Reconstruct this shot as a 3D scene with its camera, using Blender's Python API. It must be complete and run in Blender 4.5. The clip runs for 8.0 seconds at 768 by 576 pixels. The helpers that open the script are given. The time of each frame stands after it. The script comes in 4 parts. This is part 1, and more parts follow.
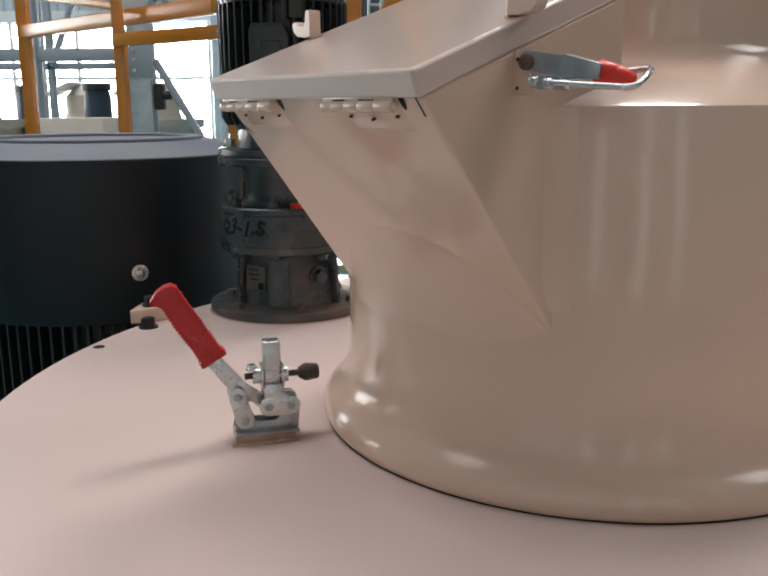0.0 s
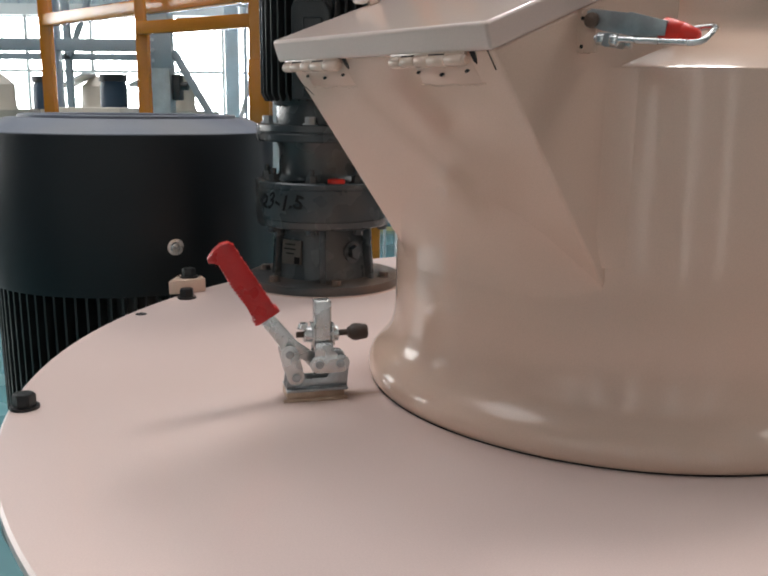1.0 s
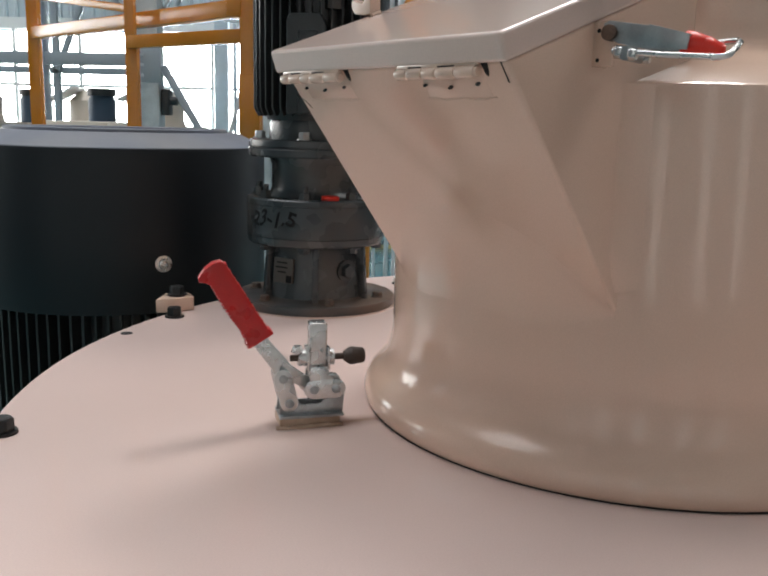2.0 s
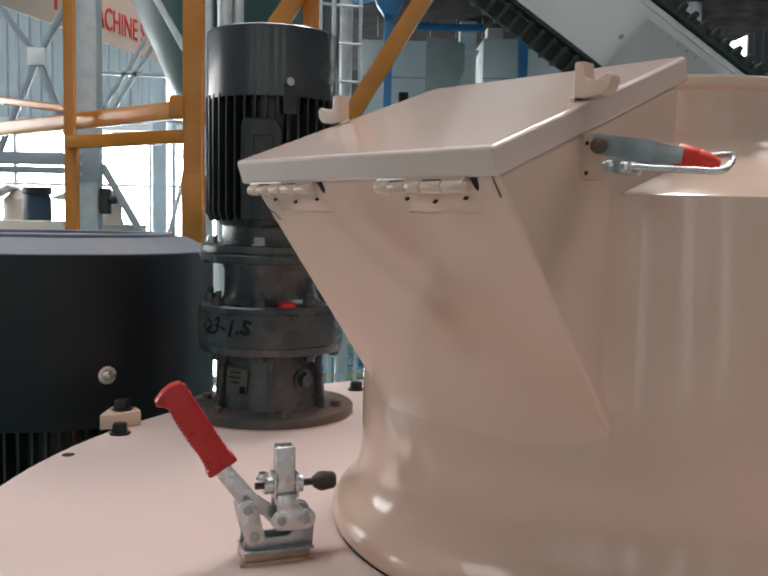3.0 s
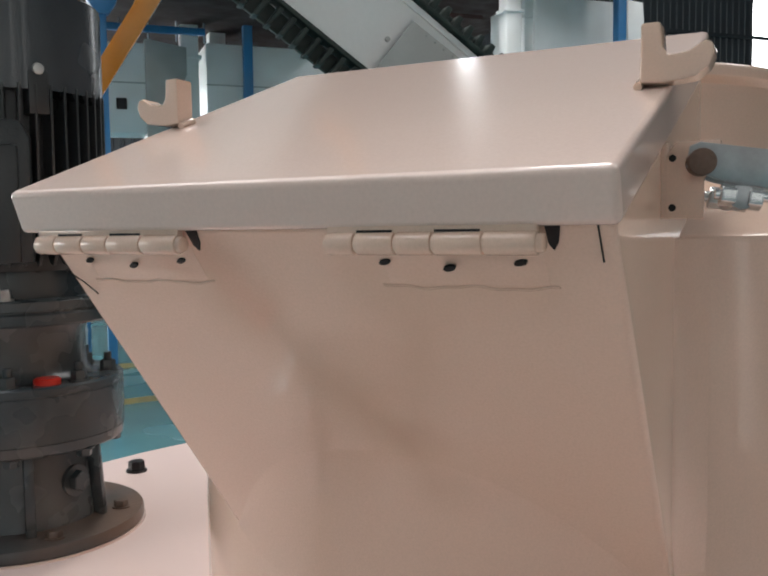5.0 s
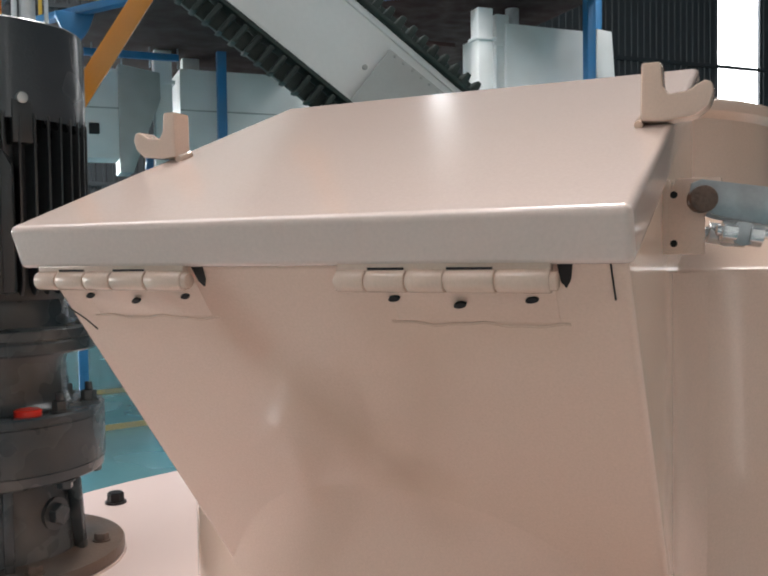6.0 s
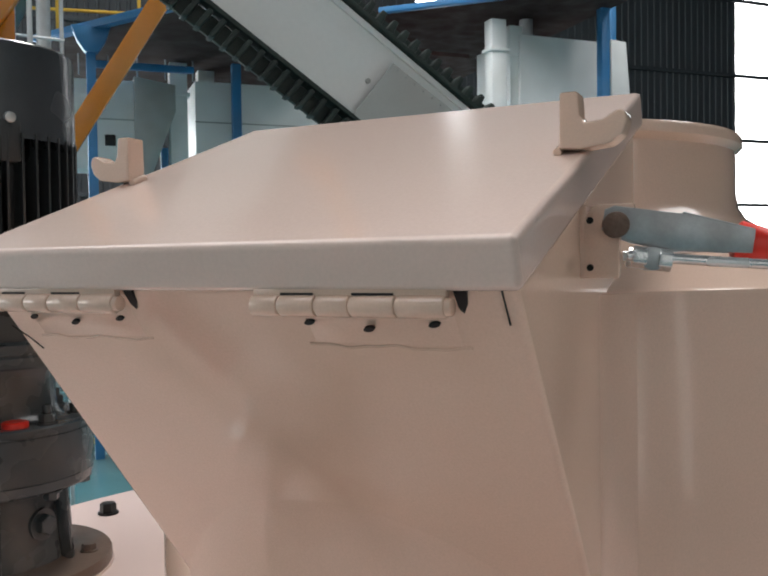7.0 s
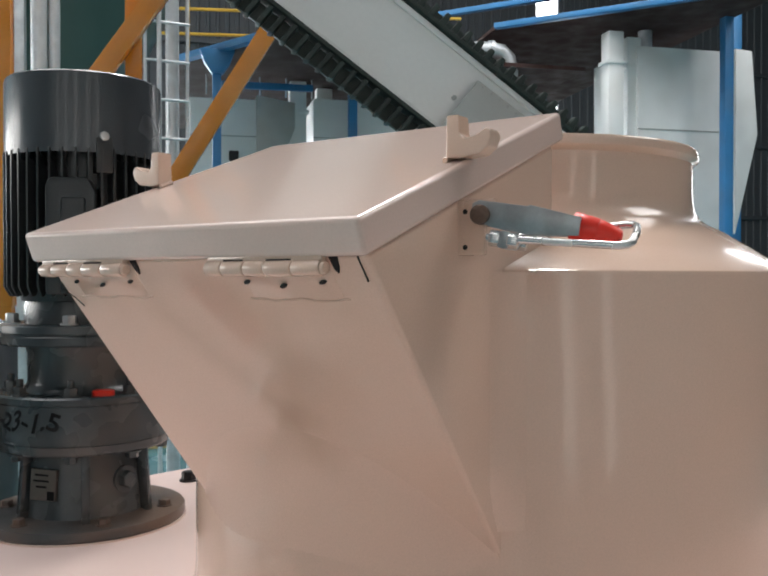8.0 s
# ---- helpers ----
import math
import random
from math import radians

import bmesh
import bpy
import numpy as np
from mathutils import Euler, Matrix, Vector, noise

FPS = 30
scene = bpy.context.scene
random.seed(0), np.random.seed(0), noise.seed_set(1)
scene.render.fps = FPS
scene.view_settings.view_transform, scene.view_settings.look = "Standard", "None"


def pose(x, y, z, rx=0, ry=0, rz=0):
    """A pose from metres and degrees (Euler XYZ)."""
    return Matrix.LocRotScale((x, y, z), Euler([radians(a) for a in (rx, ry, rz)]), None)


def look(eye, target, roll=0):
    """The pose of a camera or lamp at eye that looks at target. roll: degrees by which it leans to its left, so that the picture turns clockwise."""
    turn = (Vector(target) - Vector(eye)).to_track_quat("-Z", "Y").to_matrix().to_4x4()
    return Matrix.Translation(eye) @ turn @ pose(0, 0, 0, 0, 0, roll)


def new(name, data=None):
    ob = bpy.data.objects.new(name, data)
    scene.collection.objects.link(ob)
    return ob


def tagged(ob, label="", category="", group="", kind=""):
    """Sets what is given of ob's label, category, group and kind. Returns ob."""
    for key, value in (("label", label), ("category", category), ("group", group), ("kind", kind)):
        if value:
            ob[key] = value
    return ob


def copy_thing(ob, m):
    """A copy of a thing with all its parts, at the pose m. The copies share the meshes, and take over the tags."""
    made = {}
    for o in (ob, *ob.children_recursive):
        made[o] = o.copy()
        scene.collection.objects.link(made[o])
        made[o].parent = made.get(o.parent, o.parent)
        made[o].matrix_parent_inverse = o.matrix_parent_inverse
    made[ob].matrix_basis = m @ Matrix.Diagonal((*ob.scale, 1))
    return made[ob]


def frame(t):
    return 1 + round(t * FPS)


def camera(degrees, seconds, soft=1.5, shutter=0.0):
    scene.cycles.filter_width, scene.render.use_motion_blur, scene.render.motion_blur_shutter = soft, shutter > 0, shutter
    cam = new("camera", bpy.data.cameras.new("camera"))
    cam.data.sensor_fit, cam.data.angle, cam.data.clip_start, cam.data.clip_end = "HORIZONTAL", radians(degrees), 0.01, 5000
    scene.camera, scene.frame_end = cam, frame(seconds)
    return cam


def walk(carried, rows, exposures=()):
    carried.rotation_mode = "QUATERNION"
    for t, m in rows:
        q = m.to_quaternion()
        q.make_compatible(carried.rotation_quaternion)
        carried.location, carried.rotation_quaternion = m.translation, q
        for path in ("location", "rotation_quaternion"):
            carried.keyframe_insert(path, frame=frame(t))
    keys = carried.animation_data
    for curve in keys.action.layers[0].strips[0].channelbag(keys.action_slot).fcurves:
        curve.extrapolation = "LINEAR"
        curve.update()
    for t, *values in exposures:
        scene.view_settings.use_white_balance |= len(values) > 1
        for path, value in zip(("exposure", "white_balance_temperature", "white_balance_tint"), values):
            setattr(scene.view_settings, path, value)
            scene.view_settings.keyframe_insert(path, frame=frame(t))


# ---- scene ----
cam = camera(48.8, 8.0, soft=2.1)
PATH = [
    (0, (0.164, -0.071, 1.817), (0.081, 1.883, 1.398), -0.2),
    (0.5, (0.132, -0.103, 1.797), (0.047, 1.851, 1.381), 0.7),
    (1, (0.117, -0.106, 1.781), (0.019, 1.846, 1.36), 0.7),
    (1.2, (0.124, -0.114, 1.79), (0.028, 1.839, 1.37), 0.3),
    (2.3, (0.085, -0.055, 1.772), (0.055, 1.92, 1.458), 2.7),
    (2.5, (0.074, -0.059, 1.771), (0.096, 1.929, 1.556), 2.5),
    (3, (0.066, -0.012, 1.792), (0.138, 1.981, 1.633), 1.1),
    (3.5, (0.059, 0.078, 1.802), (0.249, 2.066, 1.682), 1.2),
    (4, (0.028, 0.168, 1.795), (0.357, 2.132, 1.617), 2.0),
    (4.5, (0.003, 0.247, 1.797), (0.511, 2.172, 1.607), 0.6),
    (4.7, (-0.007, 0.285, 1.814), (0.617, 2.177, 1.645), -0.8),
    (5.8, (-0.032, 0.335, 1.828), (0.728, 2.182, 1.731), -0.6),
    (6, (-0.033, 0.321, 1.828), (0.73, 2.167, 1.748), -0.8),
    (6.5, (-0.023, 0.322, 1.826), (0.77, 2.156, 1.75), 0.2),
    (7, (0.003, 0.292, 1.834), (0.729, 2.154, 1.778), -0.8),
    (7.5, (0.048, 0.204, 1.816), (0.585, 2.13, 1.782), -0.3),
    (8, (0.07, 0.124, 1.811), (0.526, 2.071, 1.79), 0.0),
]
walk(cam, [(t, look(eye, target, roll)) for t, eye, target, roll in PATH], exposures=((0.0, -0.33), (3.5, -0.24), (4.5, -0.18), (6.0, 0.04), (6.5, 0.02), (7.0, -0.18), (7.5, -0.12), (8.0, 0.0)))

# ---- world and light ----
world = bpy.data.worlds.new("sky")
scene.world = world
world.use_nodes = True
wn = world.node_tree.nodes
sky = wn.new("ShaderNodeTexSky")
sky.sky_type, sky.sun_disc = "NISHITA", False
sky.sun_elevation, sky.sun_rotation = radians(48), radians(200)
wn["Background"].inputs["Strength"].default_value = 0.12
world.node_tree.links.new(sky.outputs[0], wn["Background"].inputs["Color"])
scene.view_settings.exposure = 0.0


def lamp(name, kind, m, energy, colour, **extra):
    data = bpy.data.lights.new(name, kind)
    data.energy, data.color = energy, colour
    for key, value in extra.items():
        if key == "size":
            data.shape, data.size, data.size_y = "RECTANGLE", value[0], value[1]
        if key == "angle":
            data.angle = value
    ob = new(name, data)
    ob.matrix_basis = m
    return ob


ROOF = 12.6
# Unseen openings added in the roof: x from, x to, y from, y to, lamp power.
ROOF_FILLS = ((-9.2, -1.8, -2.0, 12.0, 1150), (-1.4, 2.2, 2.5, 5.5, 360), (2.4, 4.8, 5.0, 8.0, 780), (9.0, 14.0, -3.0, 5.0, 750))
# Added lamps: overall fill, hoppers and lid, the clamp's shadow, right side.
for x0, x1, y0, y1, power in ROOF_FILLS:
    lamp("unseen_roof_fill", "AREA", pose((x0 + x1) / 2, (y0 + y1) / 2, ROOF + 0.05), power, (1.0, 0.972, 0.945), size=(x1 - x0, y1 - y0))


# ---- materials ----
def mat(name, colour, rough=0.5, metal=0.0, var=0.08, scale=6.0, fine=120.0, bump=0.02, coat=0.0, dirt=None, dirt_amount=0.0, dirt_scale=3.0, spread=0.0, specular=0.5, grain=0.4):
    """A painted or metal surface with mottling at two scales, fine relief and patches of dirt."""
    m = bpy.data.materials.new(name)
    m.use_nodes = True
    n, l = m.node_tree.nodes, m.node_tree.links
    b = n["Principled BSDF"]
    b.inputs["Metallic"].default_value = metal
    b.inputs["Coat Weight"].default_value = coat
    b.inputs["Coat Roughness"].default_value = 0.08
    b.inputs["Specular IOR Level"].default_value = specular
    co = n.new("ShaderNodeTexCoord")
    big, small = n.new("ShaderNodeTexNoise"), n.new("ShaderNodeTexNoise")
    for tex, sc, det in ((big, scale, 2.0), (small, fine, 2.0)):
        tex.inputs["Scale"].default_value, tex.inputs["Detail"].default_value = sc, det
        l.new(co.outputs["Object"], tex.inputs["Vector"])
    total = n.new("ShaderNodeMath")
    total.operation = "MULTIPLY_ADD"
    l.new(small.outputs["Fac"], total.inputs[0])
    total.inputs[1].default_value = grain
    l.new(big.outputs["Fac"], total.inputs[2])
    ramp = n.new("ShaderNodeMapRange")
    ramp.inputs["From Min"].default_value, ramp.inputs["From Max"].default_value = 0.5 * (1 + grain) - 0.3, 0.5 * (1 + grain) + 0.3
    ramp.inputs["To Min"].default_value, ramp.inputs["To Max"].default_value = 1 - var, 1 + var
    l.new(total.outputs[0], ramp.inputs["Value"])
    tint = n.new("ShaderNodeVectorMath")
    tint.operation = "SCALE"
    tint.inputs[0].default_value = colour
    l.new(ramp.outputs["Result"], tint.inputs["Scale"])
    out = tint.outputs["Vector"]
    if spread:
        info = n.new("ShaderNodeObjectInfo")
        rnd = n.new("ShaderNodeMapRange")
        rnd.inputs["To Min"].default_value, rnd.inputs["To Max"].default_value = 1 - spread, 1 + spread
        l.new(info.outputs["Random"], rnd.inputs["Value"])
        sc2 = n.new("ShaderNodeVectorMath")
        sc2.operation = "SCALE"
        l.new(out, sc2.inputs[0])
        l.new(rnd.outputs["Result"], sc2.inputs["Scale"])
        out = sc2.outputs["Vector"]
    if dirt:
        patch = n.new("ShaderNodeTexNoise")
        patch.inputs["Scale"].default_value, patch.inputs["Detail"].default_value, patch.inputs["Roughness"].default_value = dirt_scale, 0.0, 0.4
        l.new(co.outputs["Object"], patch.inputs["Vector"])
        cut = n.new("ShaderNodeMapRange")
        cut.interpolation_type = "SMOOTHSTEP"
        cut.inputs["From Min"].default_value, cut.inputs["From Max"].default_value = 0.30, 0.80
        cut.inputs["To Max"].default_value = dirt_amount
        l.new(patch.outputs["Fac"], cut.inputs["Value"])
        mix = n.new("ShaderNodeMix")
        mix.data_type = "RGBA"
        l.new(cut.outputs["Result"], mix.inputs["Factor"])
        l.new(out, mix.inputs["A"])
        mix.inputs["B"].default_value = (*dirt, 1)
        out = mix.outputs["Result"]
    l.new(out, b.inputs["Base Color"])
    rr = n.new("ShaderNodeMapRange")
    rr.inputs["From Min"].default_value, rr.inputs["From Max"].default_value = 0.3, 0.7
    rr.inputs["To Min"].default_value, rr.inputs["To Max"].default_value = rough * 0.8, min(1.0, rough * 1.25)
    l.new(big.outputs["Fac"], rr.inputs["Value"])
    if grain < 1:
        l.new(rr.outputs["Result"], b.inputs["Roughness"])
    else:
        b.inputs["Roughness"].default_value = rough
    if bump:
        bp = n.new("ShaderNodeBump")
        bp.inputs["Strength"].default_value, bp.inputs["Distance"].default_value = min(1.0, bump * 10), 0.002
        l.new(total.outputs[0] if grain < 1 else big.outputs["Fac"], bp.inputs["Height"])
        l.new(bp.outputs["Normal"], b.inputs["Normal"])
    return m


def glow(name, colour, strength):
    m = bpy.data.materials.new(name)
    m.use_nodes = True
    b = m.node_tree.nodes["Principled BSDF"]
    b.inputs["Base Color"].default_value = (*colour, 1)
    b.inputs["Emission Color"].default_value = (*colour, 1)
    b.inputs["Emission Strength"].default_value = strength
    return m


CREAM = (0.70, 0.502, 0.396)
M_cream = mat("cream_gloss_paint", CREAM, 0.22, var=0.045, grain=1.1, scale=5, fine=800, bump=0.0, coat=0.7, dirt=(0.52, 0.36, 0.26), dirt_amount=0.30, dirt_scale=2.6, specular=0.25)
# Cover and lid: the hood's cream, with bluish sky glare mixed into the colour.
M_cover = mat("cream_paint_with_glare", (0.70, 0.550, 0.508), 0.32, var=0.035, grain=1.4, scale=4, fine=600, bump=0.0, coat=0.35, dirt=(0.58, 0.44, 0.36), dirt_amount=0.22, dirt_scale=2.4, specular=0.25)
M_lid = mat("skylit_cream_paint", (0.70, 0.540, 0.474), 0.22, var=0.035, grain=1.2, scale=4, fine=600, bump=0.0, coat=0.7, dirt=(0.58, 0.43, 0.34), dirt_amount=0.22, dirt_scale=2.4, specular=0.25)
M_gear = mat("grey_machine_enamel", (0.030, 0.040, 0.046), 0.25, var=0.14, scale=22, fine=220, bump=0.02, dirt=(0.16, 0.14, 0.12), dirt_amount=0.35, dirt_scale=14)
M_dusty = mat("dusty_grey_enamel", (0.050, 0.052, 0.053), 0.36, var=0.16, scale=16, fine=220, bump=0.05, dirt=(0.150, 0.090, 0.060), dirt_amount=0.85, dirt_scale=11)
M_motor = mat("dark_motor_enamel", (0.018, 0.021, 0.023), 0.34, var=0.15, scale=18, fine=260, bump=0.04, dirt=(0.05, 0.05, 0.048), dirt_amount=0.2, dirt_scale=9)
M_fan = mat("slate_fan_cover_paint", (0.034, 0.041, 0.048), 0.22, coat=0.3, var=0.08, scale=10, fine=300, bump=0.03, dirt=(0.12, 0.12, 0.12), dirt_amount=0.18, dirt_scale=6)
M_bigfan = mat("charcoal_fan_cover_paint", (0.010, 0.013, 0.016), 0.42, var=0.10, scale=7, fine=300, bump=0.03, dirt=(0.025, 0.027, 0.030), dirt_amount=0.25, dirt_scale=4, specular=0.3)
# Much lighter blue-grey than the charcoal side of the same cover.
M_fantop = mat("pale_fan_cover_top", (0.145, 0.16, 0.20), 0.5, var=0.08, scale=9, fine=220, bump=0.03, dirt=(0.22, 0.21, 0.20), dirt_amount=0.4, dirt_scale=7)
M_black = mat("black_oxide_steel", (0.012, 0.012, 0.013), 0.38, 0.3, var=0.2, scale=60, fine=500, bump=0.05)
# Black for joints and cracks, and painted in for shade in holes and slots.
M_gap = mat("hole_and_shade_black", (0.006, 0.005, 0.005), 0.8, var=0.1, bump=0.0)
M_zinc = mat("zinc_plated_steel", (0.66, 0.67, 0.67), 0.26, 0.85, var=0.12, scale=45, fine=400, bump=0.012, dirt=(0.24, 0.20, 0.16), dirt_amount=0.35, dirt_scale=40)
M_worn = mat("worn_zinc_steel", (0.42, 0.44, 0.45), 0.34, 0.75, var=0.2, scale=60, fine=400, bump=0.015, dirt=(0.16, 0.13, 0.11), dirt_amount=0.45, dirt_scale=60)
M_red = mat("red_vinyl_grip", (0.50, 0.010, 0.010), 0.30, var=0.10, scale=40, fine=420, bump=0.06)
M_redplug = mat("red_plastic_plug", (0.75, 0.03, 0.015), 0.35, var=0.05, bump=0.0)
M_rubber = mat("brown_black_rubber", (0.048, 0.032, 0.025), 0.6, var=0.2, scale=80, fine=400, bump=0.06, dirt=(0.12, 0.08, 0.055), dirt_amount=0.5, dirt_scale=60)
M_rust = mat("rusty_pin", (0.15, 0.095, 0.072), 0.5, 0.5, var=0.25, scale=120, fine=500, bump=0.06)
M_ink = mat("black_marker_ink", (0.004, 0.004, 0.005), 0.7, var=0.05, bump=0.0, specular=0.15)
M_plate = mat("aluminium_nameplate", (0.11, 0.10, 0.088), 0.45, 0.4, var=0.12, scale=50, fine=300, bump=0.02)
M_orange = mat("orange_frame_paint", (0.62, 0.21, 0.014), 0.20, var=0.10, scale=5, fine=90, bump=0.03, dirt=(0.50, 0.27, 0.11), dirt_amount=0.3, dirt_scale=5)
M_galv = mat("galvanised_steel", (0.58, 0.61, 0.63), 0.36, 0.6, var=0.14, scale=14, fine=120, bump=0.03, spread=0.08)
M_steel = mat("blue_grey_steel_paint", (0.34, 0.395, 0.44), 0.36, var=0.10, scale=3, fine=60, bump=0.03, dirt=(0.2, 0.18, 0.16), dirt_amount=0.3)
M_white = mat("white_panel_paint", (0.83, 0.845, 0.84), 0.40, var=0.05, scale=2.5, fine=60, bump=0.02, dirt=(0.50, 0.48, 0.44), dirt_amount=0.25, dirt_scale=2.5)
M_grey = mat("light_grey_sheet", (0.40, 0.42, 0.41), 0.45, 0.1, var=0.07, scale=5, fine=90, bump=0.02, dirt=(0.32, 0.30, 0.27), dirt_amount=0.3, dirt_scale=6)
M_belt = mat("black_green_belt_rubber", (0.014, 0.026, 0.022), 0.5, var=0.2, scale=18, fine=220, bump=0.05, spread=0.25)
M_blue = mat("blue_platform_paint", (0.035, 0.20, 0.44), 0.42, var=0.08, scale=4, fine=80, bump=0.02, dirt=(0.10, 0.16, 0.22), dirt_amount=0.3)
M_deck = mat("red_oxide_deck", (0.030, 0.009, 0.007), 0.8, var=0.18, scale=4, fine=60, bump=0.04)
M_yellow = mat("yellow_rail_paint", (0.65, 0.42, 0.05), 0.45, var=0.06, bump=0.0)
M_green = mat("dark_green_silo_paint", (0.030, 0.085, 0.075), 0.38, var=0.12, scale=2, fine=60, bump=0.02, dirt=(0.08, 0.12, 0.11), dirt_amount=0.4, dirt_scale=2)
M_clad = mat("slate_cladding", (0.30, 0.345, 0.37), 0.55, var=0.10, scale=0.8, fine=20, bump=0.02)
M_dclad = mat("dark_cladding", (0.040, 0.046, 0.052), 0.55, var=0.10, scale=0.8, fine=20, bump=0.02)
M_wall = mat("pale_wall_paint", (0.50, 0.50, 0.49), 0.7, var=0.06, scale=1.0, fine=30, bump=0.03)
M_roof = mat("roof_sheet", (0.24, 0.25, 0.26), 0.6, var=0.08, scale=0.6, fine=20, bump=0.02)
M_floor = mat("teal_epoxy_floor", (0.085, 0.24, 0.27), 0.24, var=0.10, scale=0.7, fine=14, bump=0.015, coat=0.2, dirt=(0.16, 0.24, 0.25), dirt_amount=0.5, dirt_scale=0.9)
M_line = mat("worn_yellow_floor_line", (0.60, 0.48, 0.20), 0.5, var=0.15, scale=5, fine=60, bump=0.02, dirt=(0.25, 0.30, 0.28), dirt_amount=0.6, dirt_scale=5)
M_tan = mat("tan_machine_paint", (0.64, 0.58, 0.50), 0.45, var=0.05, bump=0.0)
M_bluemotor = mat("navy_motor_paint", (0.03, 0.06, 0.10), 0.45, var=0.08, bump=0.0)
M_sign = mat("faded_banner_cloth", (0.72, 0.55, 0.46), 0.7, var=0.08, scale=2, fine=60, bump=0.02)
M_letter = mat("red_banner_letters", (0.70, 0.05, 0.04), 0.6, var=0.06, bump=0.0)
M_day = glow("overcast_daylight", (0.95, 0.98, 1.0), 20.0)
M_side = glow("side_window_daylight", (1.0, 0.98, 0.95), 5.5)


def stained(base, name, runs, colour, width, amount):
    """A copy of a paint with soft brown runs along the given lines."""
    m = base.copy()
    m.name = name
    n, l = m.node_tree.nodes, m.node_tree.links
    b = n["Principled BSDF"]
    out = b.inputs["Base Color"].links[0].from_socket
    co = n.new("ShaderNodeTexCoord")
    wob = n.new("ShaderNodeTexNoise")
    wob.inputs["Scale"].default_value = 30.0
    l.new(co.outputs["Object"], wob.inputs["Vector"])
    for a, c in runs:
        a, c = Vector(a), Vector(c)
        d = c - a
        rel = n.new("ShaderNodeVectorMath")
        rel.operation = "SUBTRACT"
        l.new(co.outputs["Object"], rel.inputs[0])
        rel.inputs[1].default_value = a
        dot = n.new("ShaderNodeVectorMath")
        dot.operation = "DOT_PRODUCT"
        l.new(rel.outputs["Vector"], dot.inputs[0])
        dot.inputs[1].default_value = d / d.length_squared
        clamp = n.new("ShaderNodeClamp")
        l.new(dot.outputs["Value"], clamp.inputs["Value"])
        foot = n.new("ShaderNodeVectorMath")
        foot.operation = "SCALE"
        foot.inputs[0].default_value = d
        l.new(clamp.outputs["Result"], foot.inputs["Scale"])
        gap = n.new("ShaderNodeVectorMath")
        gap.operation = "DISTANCE"
        l.new(rel.outputs["Vector"], gap.inputs[0])
        l.new(foot.outputs["Vector"], gap.inputs[1])
        add = n.new("ShaderNodeMath")
        add.operation = "MULTIPLY_ADD"
        l.new(wob.outputs["Fac"], add.inputs[0])
        add.inputs[1].default_value = width * 0.7
        l.new(gap.outputs["Value"], add.inputs[2])
        fade = n.new("ShaderNodeMapRange")
        fade.interpolation_type = "SMOOTHSTEP"
        fade.inputs["From Min"].default_value, fade.inputs["From Max"].default_value = 0.0, width * 1.6
        fade.inputs["To Min"].default_value, fade.inputs["To Max"].default_value = amount, 0.0
        l.new(add.outputs[0], fade.inputs["Value"])
        mix = n.new("ShaderNodeMix")
        mix.data_type = "RGBA"
        l.new(fade.outputs["Result"], mix.inputs["Factor"])
        l.new(out, mix.inputs["A"])
        mix.inputs["B"].default_value = (*colour, 1)
        out = mix.outputs["Result"]
    l.new(out, b.inputs["Base Color"])
    return m


M_spout = stained(M_cream, "stained_cream_paint", (((-0.384, 0.045, 0.336), (-0.331, -0.018, 0.268)), ((-0.379, -0.055, 0.330), (-0.333, -0.030, 0.271)), ((-0.326, -0.024, 0.262), (-0.306, -0.030, 0.236)), ((-0.402, 0.10, 0.350), (-0.402, 0.05, 0.347)), ((-0.400, -0.04, 0.346), (-0.400, -0.11, 0.346))), (0.46, 0.30, 0.205), 0.026, 0.30)
M_coverplate = stained(M_cover, "stained_cover_paint", (((-0.545, -0.200, 1.45), (-0.500, -0.188, 1.45)), ((-0.500, -0.185, 1.45), (-0.447, -0.165, 1.45))), (0.20, 0.10, 0.055), 0.018, 0.85)
M_pad = mat("scorched_pad_paint", (0.52, 0.37, 0.27), 0.45, var=0.2, scale=40, fine=300, bump=0.06, dirt=(0.16, 0.08, 0.04), dirt_amount=0.6, dirt_scale=45)

M_strip = glow("translucent_sheet_daylight", (1.0, 0.97, 0.93), 1.2)
M_bright = glow("clear_sheet_daylight", (0.97, 0.98, 1.0), 7.0)

# ---- building helpers ----
def part(name, bm, material, parent=None, label="", angle=34, even=False):
    """Links a bmesh as one mesh object under a thing or a part; even keeps the shading of large flat faces flat."""
    me = bpy.data.meshes.new(name)
    bmesh.ops.recalc_face_normals(bm, faces=bm.faces)
    for f in bm.faces:
        f.smooth = True
    bm.to_mesh(me)
    bm.free()
    me.set_sharp_from_angle(angle=radians(angle))
    me.materials.append(material)
    ob = new(name, me)
    ob.parent = parent
    if even:
        wn_ = ob.modifiers.new("even_normals", "WEIGHTED_NORMAL")
        wn_.keep_sharp, wn_.weight = True, 100
    return tagged(ob, label=label)


def again(ob, m):
    """Another piece on the same mesh, under the same parent, moved by m."""
    o = ob.copy()
    scene.collection.objects.link(o)
    o.matrix_basis = m @ ob.matrix_basis
    return o


def thing(name, m, label, category, group="", kind=""):
    ob = new(name)
    ob.empty_display_size = 0.05
    ob.matrix_basis = m
    return tagged(ob, label, category, group, kind)


